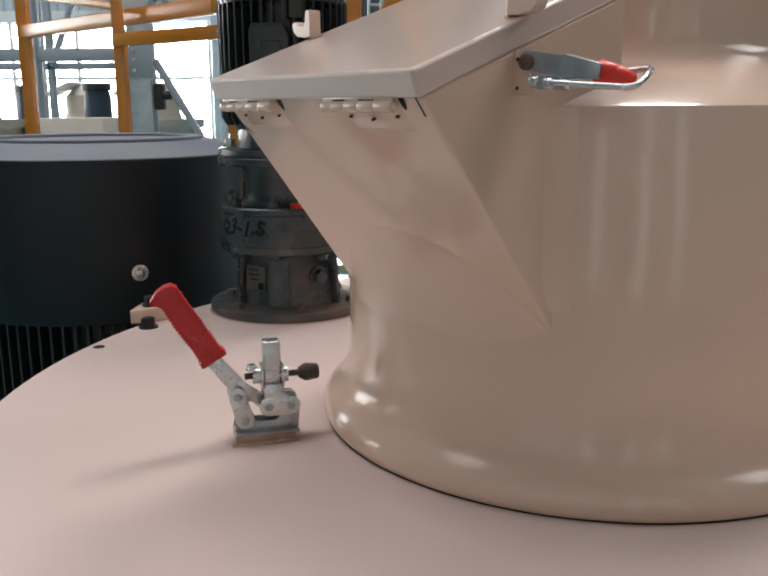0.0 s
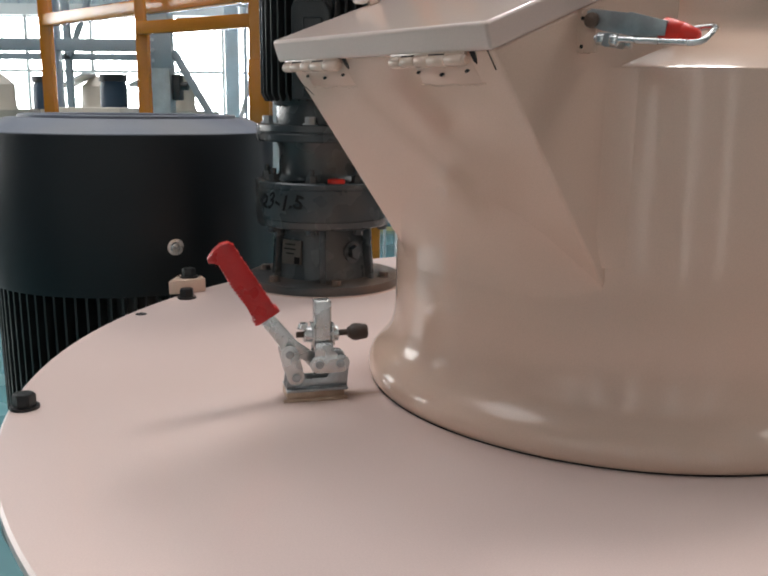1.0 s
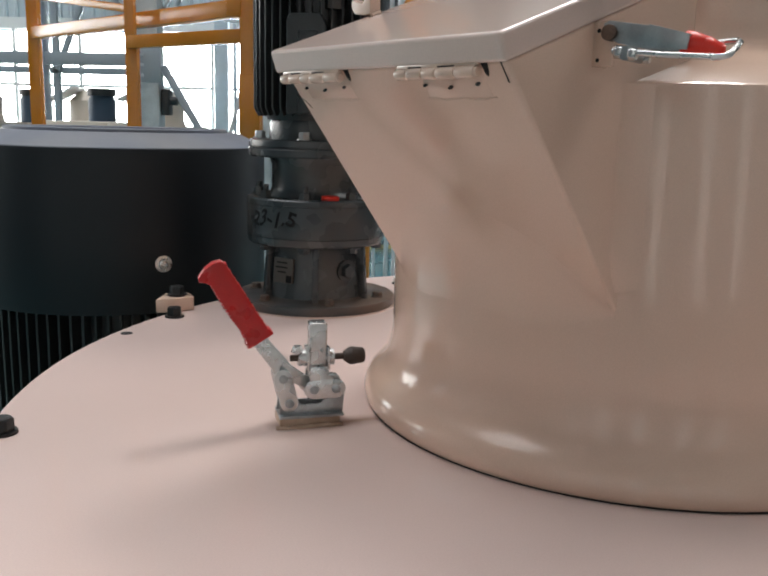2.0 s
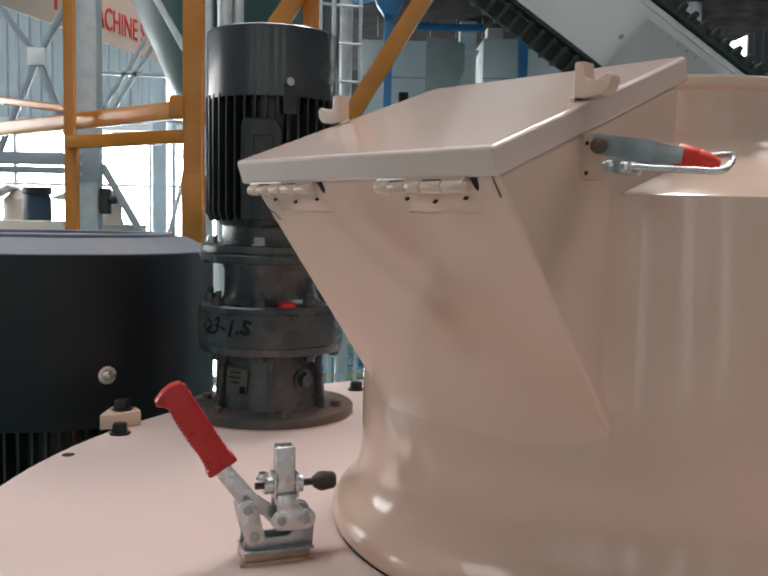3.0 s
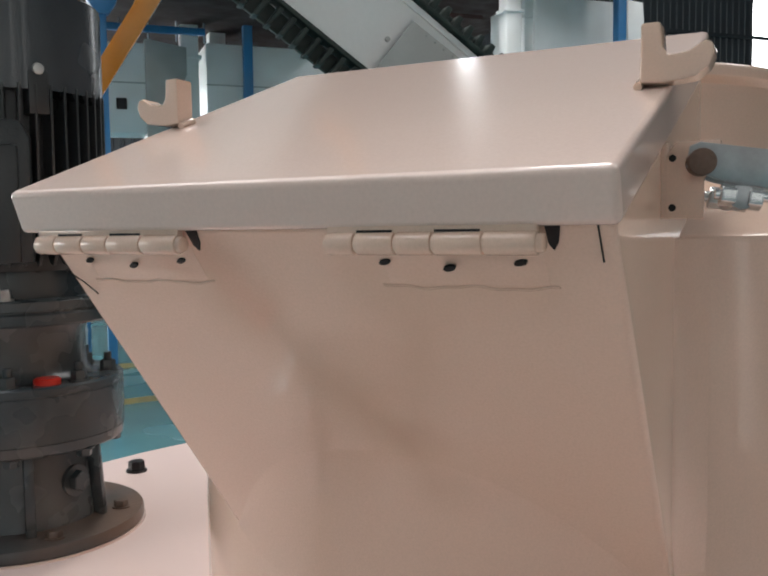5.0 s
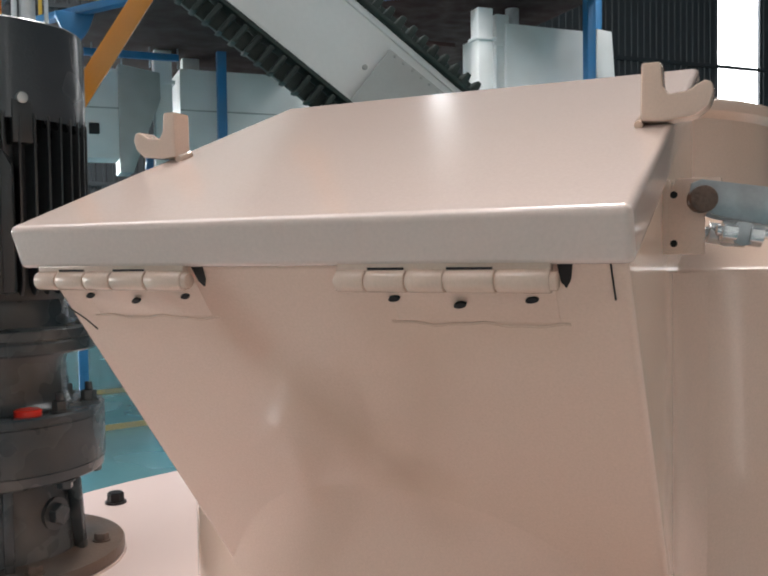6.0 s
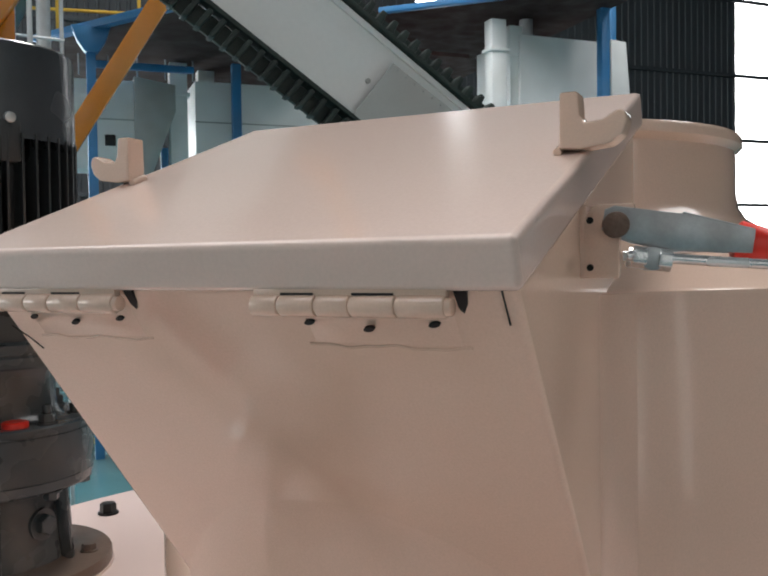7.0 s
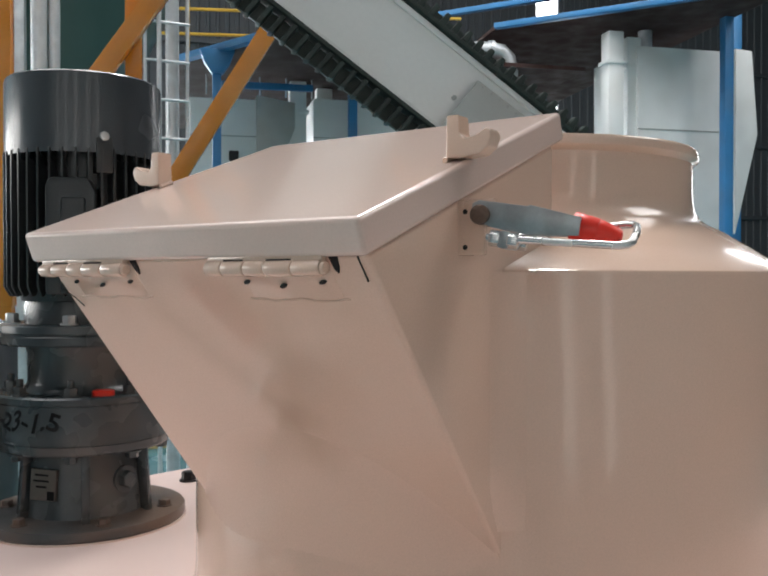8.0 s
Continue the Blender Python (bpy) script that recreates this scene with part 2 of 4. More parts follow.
def soften(bm, width, segments=2, limit=30):
    if width:
        edges = [e for e in bm.edges if len(e.link_faces) == 2 and e.calc_face_angle(0) > radians(limit)]
        bmesh.ops.bevel(bm, geom=edges, offset=width, segments=segments, profile=0.5, affect="EDGES", clamp_overlap=True)
    return bm


def box(x0, x1, y0, y1, z0, z1, bev=0.0, m=None, segments=2):
    bm = bmesh.new()
    bmesh.ops.create_cube(bm, size=1.0)
    for v in bm.verts:
        v.co = Vector(((x0 + x1) / 2 + v.co.x * (x1 - x0), (y0 + y1) / 2 + v.co.y * (y1 - y0), (z0 + z1) / 2 + v.co.z * (z1 - z0)))
    soften(bm, bev, segments)
    if m is not None:
        bm.transform(m)
    return bm


def prism(poly, depth, bev=0.0, m=None, segments=2, axis="y"):
    """A polygon in the xz plane, drawn out along y by depth to both sides of it (axis z: in the xy plane, along z)."""
    bm = bmesh.new()
    put = (lambda a, b, d: (a, d, b)) if axis == "y" else (lambda a, b, d: (a, b, d))
    lo = [bm.verts.new(put(a, b, -depth / 2)) for a, b in poly]
    hi = [bm.verts.new(put(a, b, depth / 2)) for a, b in poly]
    bm.faces.new(lo)
    bm.faces.new(hi[::-1])
    for i in range(len(poly)):
        j = (i + 1) % len(poly)
        bm.faces.new((lo[i], hi[i], hi[j], lo[j]))
    bmesh.ops.recalc_face_normals(bm, faces=bm.faces)
    soften(bm, bev, segments)
    if m is not None:
        bm.transform(m)
    return bm


def turned(profile, seg=64, m=None):
    """A closed profile of (radius, height, and a shift of the centre, if any) turned about z."""
    bm = bmesh.new()
    rings = []
    for r, z, *at in profile:
        if at:
            rings.append([bm.verts.new((at[0] + r * math.cos(2 * math.pi * k / seg), at[1] + r * math.sin(2 * math.pi * k / seg), z)) for k in range(seg)])
            continue
        if r < 1e-5:
            rings.append([bm.verts.new((0, 0, z))])
        else:
            rings.append([bm.verts.new((r * math.cos(2 * math.pi * k / seg), r * math.sin(2 * math.pi * k / seg), z)) for k in range(seg)])
    for a, b in zip(rings, rings[1:] + rings[:1]):
        for k in range(seg):
            j = (k + 1) % seg
            if len(a) > 1 and len(b) > 1:
                bm.faces.new((a[k], a[j], b[j], b[k]))
            elif len(a) > 1:
                bm.faces.new((a[k], a[j], b[0]))
            elif len(b) > 1:
                bm.faces.new((a[0], b[j], b[k]))
    if m is not None:
        bm.transform(m)
    return bm


def rod(p0, p1, r, seg=12, r2=None, bev=0.0):
    p0, p1 = Vector(p0), Vector(p1)
    bm = bmesh.new()
    bmesh.ops.create_cone(bm, cap_ends=True, segments=seg, radius1=r, radius2=r if r2 is None else r2, depth=(p1 - p0).length)
    soften(bm, bev, 2, 50)
    bm.transform(Matrix.Translation((p0 + p1) / 2) @ (p1 - p0).to_track_quat("Z", "Y").to_matrix().to_4x4())
    return bm


def tube(points, r, seg=10):
    """A round bar through the points."""
    bm = bmesh.new()
    pts = [Vector(p) for p in points]
    rings = []
    side = None
    for i, p in enumerate(pts):
        way = (pts[min(i + 1, len(pts) - 1)] - pts[max(i - 1, 0)]).normalized()
        side = (way.orthogonal() if side is None else side - way * side.dot(way)).normalized()
        up = way.cross(side)
        rings.append([bm.verts.new(p + r * (side * math.cos(2 * math.pi * k / seg) + up * math.sin(2 * math.pi * k / seg))) for k in range(seg)])
    for a, b in zip(rings, rings[1:]):
        for k in range(seg):
            bm.faces.new((a[k], a[(k + 1) % seg], b[(k + 1) % seg], b[k]))
    bm.faces.new(rings[0])
    bm.faces.new(rings[-1][::-1])
    return bm


def joined(*bms):
    out = bmesh.new()
    for b in bms:
        me = bpy.data.meshes.new("piece")
        b.to_mesh(me)
        b.free()
        out.from_mesh(me)
        bpy.data.meshes.remove(me)
    return out


def bar(p0, p1, w, h, bev=0.004, roll=0.0):
    """A straight bar of section w by h between two points."""
    p0, p1 = Vector(p0), Vector(p1)
    way = p1 - p0
    m = Matrix.Translation((p0 + p1) / 2) @ way.to_track_quat("Z", "Y").to_matrix().to_4x4() @ pose(0, 0, 0, 0, 0, roll)
    L = way.length / 2
    return box(-w / 2, w / 2, -h / 2, h / 2, -L, L, bev, m)


def hexhead(r, h, z=0.0, m=None):
    """A hexagon bolt head with its washer, standing at height z."""
    seg, bm, rings = 24, bmesh.new(), []
    for size, level, six in ((1.28, 0.0, 0), (1.28, 0.18, 0), (1.0, 0.18, 1), (1.0, 0.9, 1), (0.82, 1.0, 0)):
        ring = []
        for k in range(seg):
            a = 2 * math.pi * k / seg
            q = r * size * (math.cos(math.pi / 6) / math.cos(a % (math.pi / 3) - math.pi / 6) if six else 1.0)
            ring.append(bm.verts.new((q * math.cos(a), q * math.sin(a), z + h * level)))
        rings.append(ring)
    for a, b in zip(rings, rings[1:]):
        for k in range(seg):
            bm.faces.new((a[k], a[(k + 1) % seg], b[(k + 1) % seg], b[k]))
    bm.faces.new(rings[0][::-1])
    bm.faces.new(rings[-1])
    if m is not None:
        bm.transform(m)
    return bm


def label_text(name, body, size, m, material, parent=None, depth=0.0004, shear=0.0, bold=0.0):
    cu = bpy.data.curves.new(name, "FONT")
    cu.body, cu.size, cu.extrude, cu.shear, cu.offset = body, size, depth, shear, bold
    tmp = new(name + "_curve", cu)
    bpy.context.view_layer.update()
    me = bpy.data.meshes.new_from_object(tmp.evaluated_get(bpy.context.evaluated_depsgraph_get()))
    bpy.data.objects.remove(tmp)
    me.name = name
    me.materials.clear()
    me.materials.append(material)
    ob = new(name, me)
    ob.matrix_basis = m
    ob.parent = parent
    return ob


# ---- hall ----
WALL_Y, X0, X1, Y0 = 20.0, -14.0, 26.0, -12.0


def ribbed(x0, x1, z0, z1, pitch=0.25, depth=0.03, y=0.0):
    """Trapezoid-ribbed sheet in the xz plane, its face towards -y."""
    bm = bmesh.new()
    n = max(1, int((x1 - x0) / pitch))
    step = (x1 - x0) / n
    front = []
    for i in range(n):
        a = x0 + i * step
        front += [(a, 0), (a + step * 0.55, 0), (a + step * 0.65, -depth), (a + step * 0.9, -depth)]
    front.append((x1, 0))
    lo = [bm.verts.new((a, y + d, z0)) for a, d in front]
    hi = [bm.verts.new((a, y + d, z1)) for a, d in front]
    blo, bhi = [bm.verts.new((a, y + 0.08, z0)) for a in (x0, x1)], [bm.verts.new((a, y + 0.08, z1)) for a in (x0, x1)]
    for i in range(len(front) - 1):
        bm.faces.new((lo[i], lo[i + 1], hi[i + 1], hi[i]))
    bm.faces.new((blo[1], blo[0], bhi[0], bhi[1]))
    bm.faces.new((lo[0], hi[0], bhi[0], blo[0]))
    bm.faces.new((lo[-1], blo[1], bhi[1], hi[-1]))
    return bm


tagged(part("floor", box(X0, X1, Y0, WALL_Y, -0.2, 0), M_floor), "glossy teal epoxy factory floor with scuffs", "floor", kind="structure")
for p0, p1 in (((-3.0, 8.8), (4.4, 10.6)), ((-2.6, 11.9), (6.0, 12.8))):
    tagged(part("floor_marking", bar((*p0, 0.004), (*p1, 0.004), 0.008, 0.11, 0.0), M_line), "worn yellow line painted on the teal floor", "floor marking", "floor lines", "structure")

# Back wall: a window band at the one end, dark cladding with translucent strips at the other.
north = tagged(part("wall_north", joined(box(X0, -1.6, WALL_Y, WALL_Y + 0.2, 0, 0.95), box(X0, -1.6, WALL_Y, WALL_Y + 0.2, 3.75, 4.0)), M_wall), "factory wall of ribbed slate cladding above a window band", "wall", kind="structure")
for a, b, z in ((X0, -4.36, 4.0), (-4.36, -2.9, 6.1), (-2.9, -1.6, 4.0)):
    part("cladding", ribbed(a, b, z, ROOF, y=WALL_Y), M_clad, north, "slate-blue ribbed cladding")
tall = thing("window_3", pose(-4.36, WALL_Y, 4.0), "tall bright factory window in slate cladding", "window", kind="structure")
part("pane", box(0.0, 1.46, 0.10, 0.115, 0.0, 2.1), M_day, tall, "overexposed daylight pane")
for z in (0.0, 1.0, 2.04):
    part("transom", box(0.0, 1.46, 0.0, 0.09, z, z + 0.05, 0.004), M_wall, tall)
STRIPS = ((8.65, 9.25), (18.95, 20.6))
edges = [-1.6] + [e for s in STRIPS for e in s] + [X1]
for a, b in zip(edges[::2], edges[1::2]):
    part("cladding", ribbed(a, b, 0, ROOF, pitch=0.22, y=WALL_Y), M_dclad, north, "dark ribbed cladding")
for z in (3.4, 5.3, 7.2, 9.4):
    part("girt", box(-1.6, X1, WALL_Y - 0.10, WALL_Y - 0.045, z, z + 0.10, 0.004), M_dclad, north)
for a, b in STRIPS:
    w = tagged(part("window_strip", box(a, b, WALL_Y + 0.09, WALL_Y + 0.13, 0.4, ROOF - 0.3), M_bright), "tall translucent daylight strip in dark cladding", "window", "daylight strips", "structure")
band = thing("window_1", pose(X0, WALL_Y, 0.95), "long band of bright factory windows with pale frames", "window", kind="structure")
n_pane = 8
step = (-1.6 - X0) / n_pane
pane = part("pane", box(0.05, step - 0.05, 0.10, 0.115, 0.05, 2.75), M_day, band, "overexposed daylight pane")
mull = part("mullion", box(-0.04, 0.04, 0.0, 0.16, 0, 2.8, 0.006), M_wall, band)
for i in range(1, n_pane + 1):
    if i < n_pane:
        again(pane, pose(i * step, 0, 0))
    again(mull, pose(i * step, 0, 0))
part("transom", box(0, n_pane * step, 0.01, 0.15, 1.5, 1.57, 0.006), M_wall, band)

tagged(part("wall_west", box(X0 - 0.2, X0, Y0, WALL_Y, 0, ROOF), M_clad), "plain slate clad side wall of the hall", "wall", kind="structure")
west = thing("window_2", pose(X0, 3.0, 2.4), "tall band of bright factory windows in the slate wall", "window", kind="structure")
west_pane = part("pane", box(0.004, 0.03, 0.02, 2.08, 0.05, 3.15), M_side, west, "bright daylight pane")
west_bar = part("mullion", box(0.002, 0.06, -0.025, 0.025, 0, 3.2, 0.004), M_wall, west)
for i in range(1, 8):
    if i < 7:
        again(west_pane, pose(0, 2.1 * i, 0))
    again(west_bar, pose(0, 2.1 * i, 0))
tagged(part("wall_east", box(X1, X1 + 0.2, Y0, WALL_Y, 0, ROOF), M_dclad), "plain dark clad side wall of the hall", "wall", kind="structure")
# South wall is out of view, added pale so it reflects light forward.
tagged(part("wall_south", box(X0, X1, Y0 - 0.2, Y0, 0, ROOF), M_wall), "unseen pale wall added behind to bounce light", "wall", kind="structure")
for sx in (-8.5, -5.0, -1.5, 2.5, 6.0):
    tagged(part("window_strip", box(sx - 0.45, sx + 0.45, Y0 + 0.004, Y0 + 0.03, 0.8, 10.5), M_strip), "tall translucent daylight strip in the pale wall", "window", "daylight strips", "structure")
cuts = [X0] + [e for q in ROOF_FILLS for e in q[:2]] + [X1]
sheets = [box(a, b, Y0, WALL_Y, ROOF, ROOF + 0.15) for a, b in zip(cuts[::2], cuts[1::2])]
for x0, x1, y0, y1, power in ROOF_FILLS:
    sheets += [box(x0, x1, Y0, y0, ROOF, ROOF + 0.15), box(x0, x1, y1, WALL_Y, ROOF, ROOF + 0.15)]
tagged(part("ceiling", joined(*sheets), M_roof), "unseen grey sheet roof, cut open for the added lamps", "ceiling", kind="structure")


# ---- mixer tank with its cover ----
TOP = 1.45
tank = thing("mixer_tank", pose(0.51, 1.01, 0), "round cream-painted mixer tank with a flat bolted cover", "mixer")
part("cover", turned([(0, TOP), (0.884, TOP), (0.887, TOP - 0.003), (0.887, TOP - 0.011), (0.885, TOP - 0.013), (0, TOP - 0.013)], 160), M_coverplate, tank, "flat glossy cream cover plate")
part("flange", turned([(0.80, TOP - 0.0135), (0.872, TOP - 0.0135), (0.872, TOP - 0.030), (0.80, TOP - 0.030)], 128), M_cream, tank)
part("drum_wall", turned([(0.80, TOP - 0.03), (0.845, TOP - 0.03), (0.845, 0.62), (0.84, 0.60), (0.0, 0.60), (0, 0.64), (0.80, 0.64)], 96), M_cream, tank)
leg = part("leg", joined(box(0.66, 0.80, -0.06, 0.06, 0.012, 0.62, 0.006), box(0.62, 0.86, -0.10, 0.10, 0, 0.014, 0.002)), M_cream, tank)
for k in range(1, 4):
    again(leg, pose(0, 0, 0, 0, 0, 90 * k))
leg.matrix_basis = pose(0, 0, 0, 0, 0, 45)
for k, o in enumerate(c for c in tank.children if c.name.startswith("leg.")):
    o.matrix_basis = pose(0, 0, 0, 0, 0, 45 + 90 * (k + 1))
first = None
for bx, by in ((-0.322, 0.758), (-0.297, 1.3095), (0.074, 1.677), (0.36, 1.80), (0.70, 1.78), (0.95, 0.33), (1.25, 1.45)):
    m = pose(bx - 0.51, by - 1.01, TOP, 0, 0, 17 * bx * 40)
    if first is None:
        first = part("bolt", hexhead(0.0125, 0.017), M_black, tank, "black hexagon bolt on a washer")
        first.matrix_basis = m
    else:
        o = first.copy()
        scene.collection.objects.link(o)
        o.matrix_basis = m
hole = part("bolt_hole", turned([(0, 0), (0.009, 0), (0.009, 0.0015), (0, 0.0015)], 20), M_gap, tank, "empty black bolt hole")
hole.matrix_basis = pose(-0.337 - 0.51, 1.188 - 1.01, TOP - 0.0008)
brk = part("hinge_bracket", prism([(-0.030, -0.030), (-0.004, -0.020), (0.027, 0.006), (0.012, 0.036), (-0.030, 0.034)], 0.024, 0.002, pose(0, 0, 0.012), axis="z"), M_cream, tank, "cream steel hinge lug")
brk.matrix_basis = pose(-0.305 - 0.51, 1.360 - 1.01, TOP)
o = first.copy()
scene.collection.objects.link(o)
o.matrix_basis = pose(-0.310 - 0.51, 1.372 - 1.01, TOP + 0.024, 0, 0, 10)


# ---- mixer hood with its inspection spout ----
HOOD = pose(0.370, 0.956, TOP, 0, 0, 42.5)
hood = thing("mixer_hood", HOOD, "cream-painted round feed hood with neck and hinged inspection spout", "mixer hood")
part("seam", turned([(0.28, 0.0002), (0.3215, 0.0002), (0.3215, 0.0014), (0.28, 0.0014)], 128), M_gap, hood, "dark joint under the hood")
NX, NY = 0.054, -0.0224
shell = [(0.30, 0.0015), (0.3205, 0.0015), (0.3232, 0.0050), (0.3246, 0.0100), (0.3246, 0.0155), (0.3232, 0.0210), (0.3204, 0.0268), (0.3160, 0.0320), (0.3108, 0.0370), (0.3056, 0.0425), (0.3010, 0.0490), (0.2972, 0.0570), (0.2942, 0.0665), (0.2922, 0.0780), (0.2912, 0.0900), (0.291, 0.1020),
         (0.291, 0.3635), (0.2897, 0.367), (0.287, 0.3688), (0.245, 0.388, NX * 0.42, NY * 0.42), (0.202, 0.4065, NX * 0.9, NY * 0.9), (0.187, 0.4125, NX, NY), (0.178, 0.4185, NX, NY), (0.1728, 0.427, NX, NY),
         (0.1704, 0.438, NX, NY), (0.170, 0.474, NX, NY), (0.1735, 0.4765, NX, NY), (0.1755, 0.479, NX, NY), (0.1755, 0.4850, NX, NY), (0.1735, 0.488, NX, NY), (0.168, 0.488, NX, NY), (0.1655, 0.484, NX, NY), (0.1655, 0.40, NX, NY), (0.28, 0.355), (0.28, 0.0015)]
part("shell", turned(shell, 160), M_cream, hood, "glossy cream cylinder with flared foot and neck")
W, YC = 0.1435, -0.003
part("spout", prism([(-0.4135, 0.3745), (-0.162, 0.4657), (-0.162, 0.12), (-0.2160, 0.12)], 2 * W, 0.0035, pose(0, YC, 0), segments=3), M_spout, hood, "slanted rectangular spout", even=True)


def fillet(rows):
    """A smooth filler wedge: each row is a point on one face, the corner, and a point on the other face."""
    bm = bmesh.new()
    rings = []
    for p, c, q in rows:
        p, c, q = Vector(p), Vector(c), Vector(q)
        ring = [bm.verts.new(p * (1 - t) ** 2 + c * 2 * t * (1 - t) + q * t * t) for t in [k / 8 for k in range(9)]]
        deep = Vector((0.012, 0, 0))
        rings.append(ring + [bm.verts.new(q + deep), bm.verts.new(c + deep), bm.verts.new(p + deep)])
    for a, b in zip(rings, rings[1:]):
        for k in range(len(a)):
            j = (k + 1) % len(a)
            bm.faces.new((a[k], a[j], b[j], b[k]))
    bm.faces.new(rings[0])
    bm.faces.new(rings[-1][::-1])
    return bm


def on_shell(y):
    return -math.sqrt(0.291 ** 2 - y * y)


rows = []
for k in range(-14, 15):
    y = YC + (W - 0.001) * k / 14
    x = on_shell(y)
    z = 0.17 + (-x - 0.2545) / 0.7775
    fade = 1 - 0.93 * abs(k / 14) ** 3
    g = 0.050 * fade
    rows.append(((x - 0.614 * g + 0.00012, y, z + 0.789 * g), (x, y, z), (x + 0.00014, y, z - 0.066 * fade)))
part("fillet", fillet(rows), M_spout, hood, "smooth painted filler under the spout")
for s in (-1, 1):
    rows = []
    for k in range(12):
        z = 0.186 + 0.180 * k / 11
        g = min(0.020, (z - 0.180) * 0.62)
        y2 = W + s * YC + 0.018
        rows.append(((-0.2545 - g, s * (W - 0.0006) + YC, z), (-0.2545, s * W + YC, z), (on_shell(y2) + 0.0008, s * y2, z)))
    part("fillet", fillet(rows), M_cream, hood)

# Lid: lid-frame x runs up the slope, z is its outward normal.
SLOPE = math.degrees(math.atan2(0.0935, 0.2555))
LID = pose(-0.4255, 0, 0.3935, 0, -SLOPE, 0)
lid = part("lid", box(0, 0.288, -0.150, 0.150, -0.0225, 0, 0.0036, LID, 4), M_lid, hood, "cream sheet-steel lid with folded edges", even=True)


def catch(side):
    poly = [(-0.006, 0.0), (0.0055, -0.001), (0.022, 0.001), (0.0285, 0.006), (0.031, 0.013), (0.030, 0.018), (0.0265, 0.0195), (0.018, 0.0145), (0.0085, 0.0135), (0.0055, 0.018), (0.0045, 0.031), (-0.0055, 0.031)]
    bm = prism([(side * a, b) for a, b in poly], 0.0165, 0.0016, pose(0, 0, 0, 0, 0, 90))
    bm.transform(pose(-0.304, side * 0.1415, 0.4388) @ Matrix.Scale(0.88, 4))
    return bm


for side in (1, -1):
    hook = part("catch", catch(side), M_cream, lid, "cream hooked lid catch", even=True)
    part("weld_bead", tube([(-0.3100 + 0.003 * k, side * (0.1352 + 0.0005 * (k % 2)), 0.4372 + 0.0011 * k) for k in range(5)], 0.0021, 8), M_cream, hook)

# Butt hinges under the lid's lower edge.
FRONT = Vector((-0.7775, 0, 1)).normalized()
for y_end in (-0.0300, 0.1380):
    L = 0.0900
    hx, hz = -0.4165, 0.3672
    cutsy = [0, 0.155, 0.355, 0.535, 0.765, 1.0]
    leaf = part("hinge_leaf", box(-0.0002, 0.0030, y_end - L + 0.002, y_end - 0.018, -0.018, 0.004, 0.0003, pose(-0.4053, 0, 0.3640, 0, -37.9, 0)), M_cream, hood, "paint-covered butt hinge leaf")
    for a, b in zip(cutsy, cutsy[1:]):
        part("knuckle", rod((hx, y_end - a * L - 0.0004, hz), (hx, y_end - b * L + 0.0004, hz), 0.0047, 20, bev=0.0006), M_cream, leaf)
    part("pin", rod((hx, y_end + 0.0005, hz), (hx, y_end - L - 0.0022, hz), 0.0037, 14, bev=0.0008), M_cream, leaf)
    for a, b in ((0.155, 0.355), (0.535, 0.765)):
        part("slot", box(hx - 0.0016, hx + 0.002, y_end - b * L + 0.0015, y_end - a * L - 0.0005, hz + 0.0044, hz + 0.0054), M_gap, leaf, "dark slot above the knuckle")
    part("upper_leaf", box(hx - 0.0012, hx + 0.003, y_end - L + 0.0005, y_end - 0.0005, hz + 0.0030, hz + 0.0088, 0.0004), M_cream, leaf)
    for f, dz in ((0.215, 0.0), (0.54, -0.0024), (0.872, 0.0)):
        hp = Vector((-0.4025, y_end - f * L, 0.3592 + dz)) + FRONT * 0.0
        nrm = Vector((-1, 0, -0.7775)).normalized()
        sq = Matrix.Translation(hp) @ pose(0, 0, 0, 0, -127.9, 0) @ pose(0, 0, 0, 0, 0, 14) @ Matrix.Diagonal((0.72, 1.5, 1, 1))
        part("screw_hole", turned([(0, -0.001), (0.0019, -0.001), (0.0019, 0.0004), (0, 0.0004)], 16, sq), M_gap, leaf, "dark open screw hole")
    # Ragged edge where the thick paint bridges from the leaf to the spout.
    rag = []
    for k in range(25):
        yy = y_end - L * (0.16 + 0.86 * k / 24)
        drop = 0.0195 + 0.0008 * math.sin(k * 0.55 + y_end * 70) + 0.0004 * math.sin(k * 1.3)
        rag.append((-0.4053 + 0.614 * drop, yy, 0.3640 - 0.789 * drop))
    part("paint_edge", tube(rag, 0.0007, 6), M_spout, leaf, "ragged ridge of thick paint")
    # Thin black wedge that paints the shadow behind the hinge's end.
    wedge = [(y_end - L - 0.0010, 0.0128), (y_end - L - 0.0068, 0.0128), (y_end - L - 0.0052, 0.0050), (y_end - L - 0.0030, 0.0008), (y_end - L - 0.0012, 0.0040)]
    part("gap", prism(wedge, 0.0012, 0, pose(-0.4053, 0, 0.3640, 0, -37.9, 0) @ pose(-0.0004, 0, 0, 0, 0, 90)), M_gap, leaf, "dark wedge of painted shadow beside the hinge")
part("seam", prism([(-0.4139, 0.3740), (-0.4115, 0.3745), (-0.4020, 0.3598), (-0.4030, 0.3594)], 0.0005, 0, pose(0, YC - W + 0.0060, 0)), M_gap, hood, "dark crack along the corner seam")
crack = [(-0.399, 0.1385, 0.354), (-0.3965, 0.1345, 0.3505), (-0.3935, 0.1310, 0.347), (-0.3890, 0.1265, 0.341)]
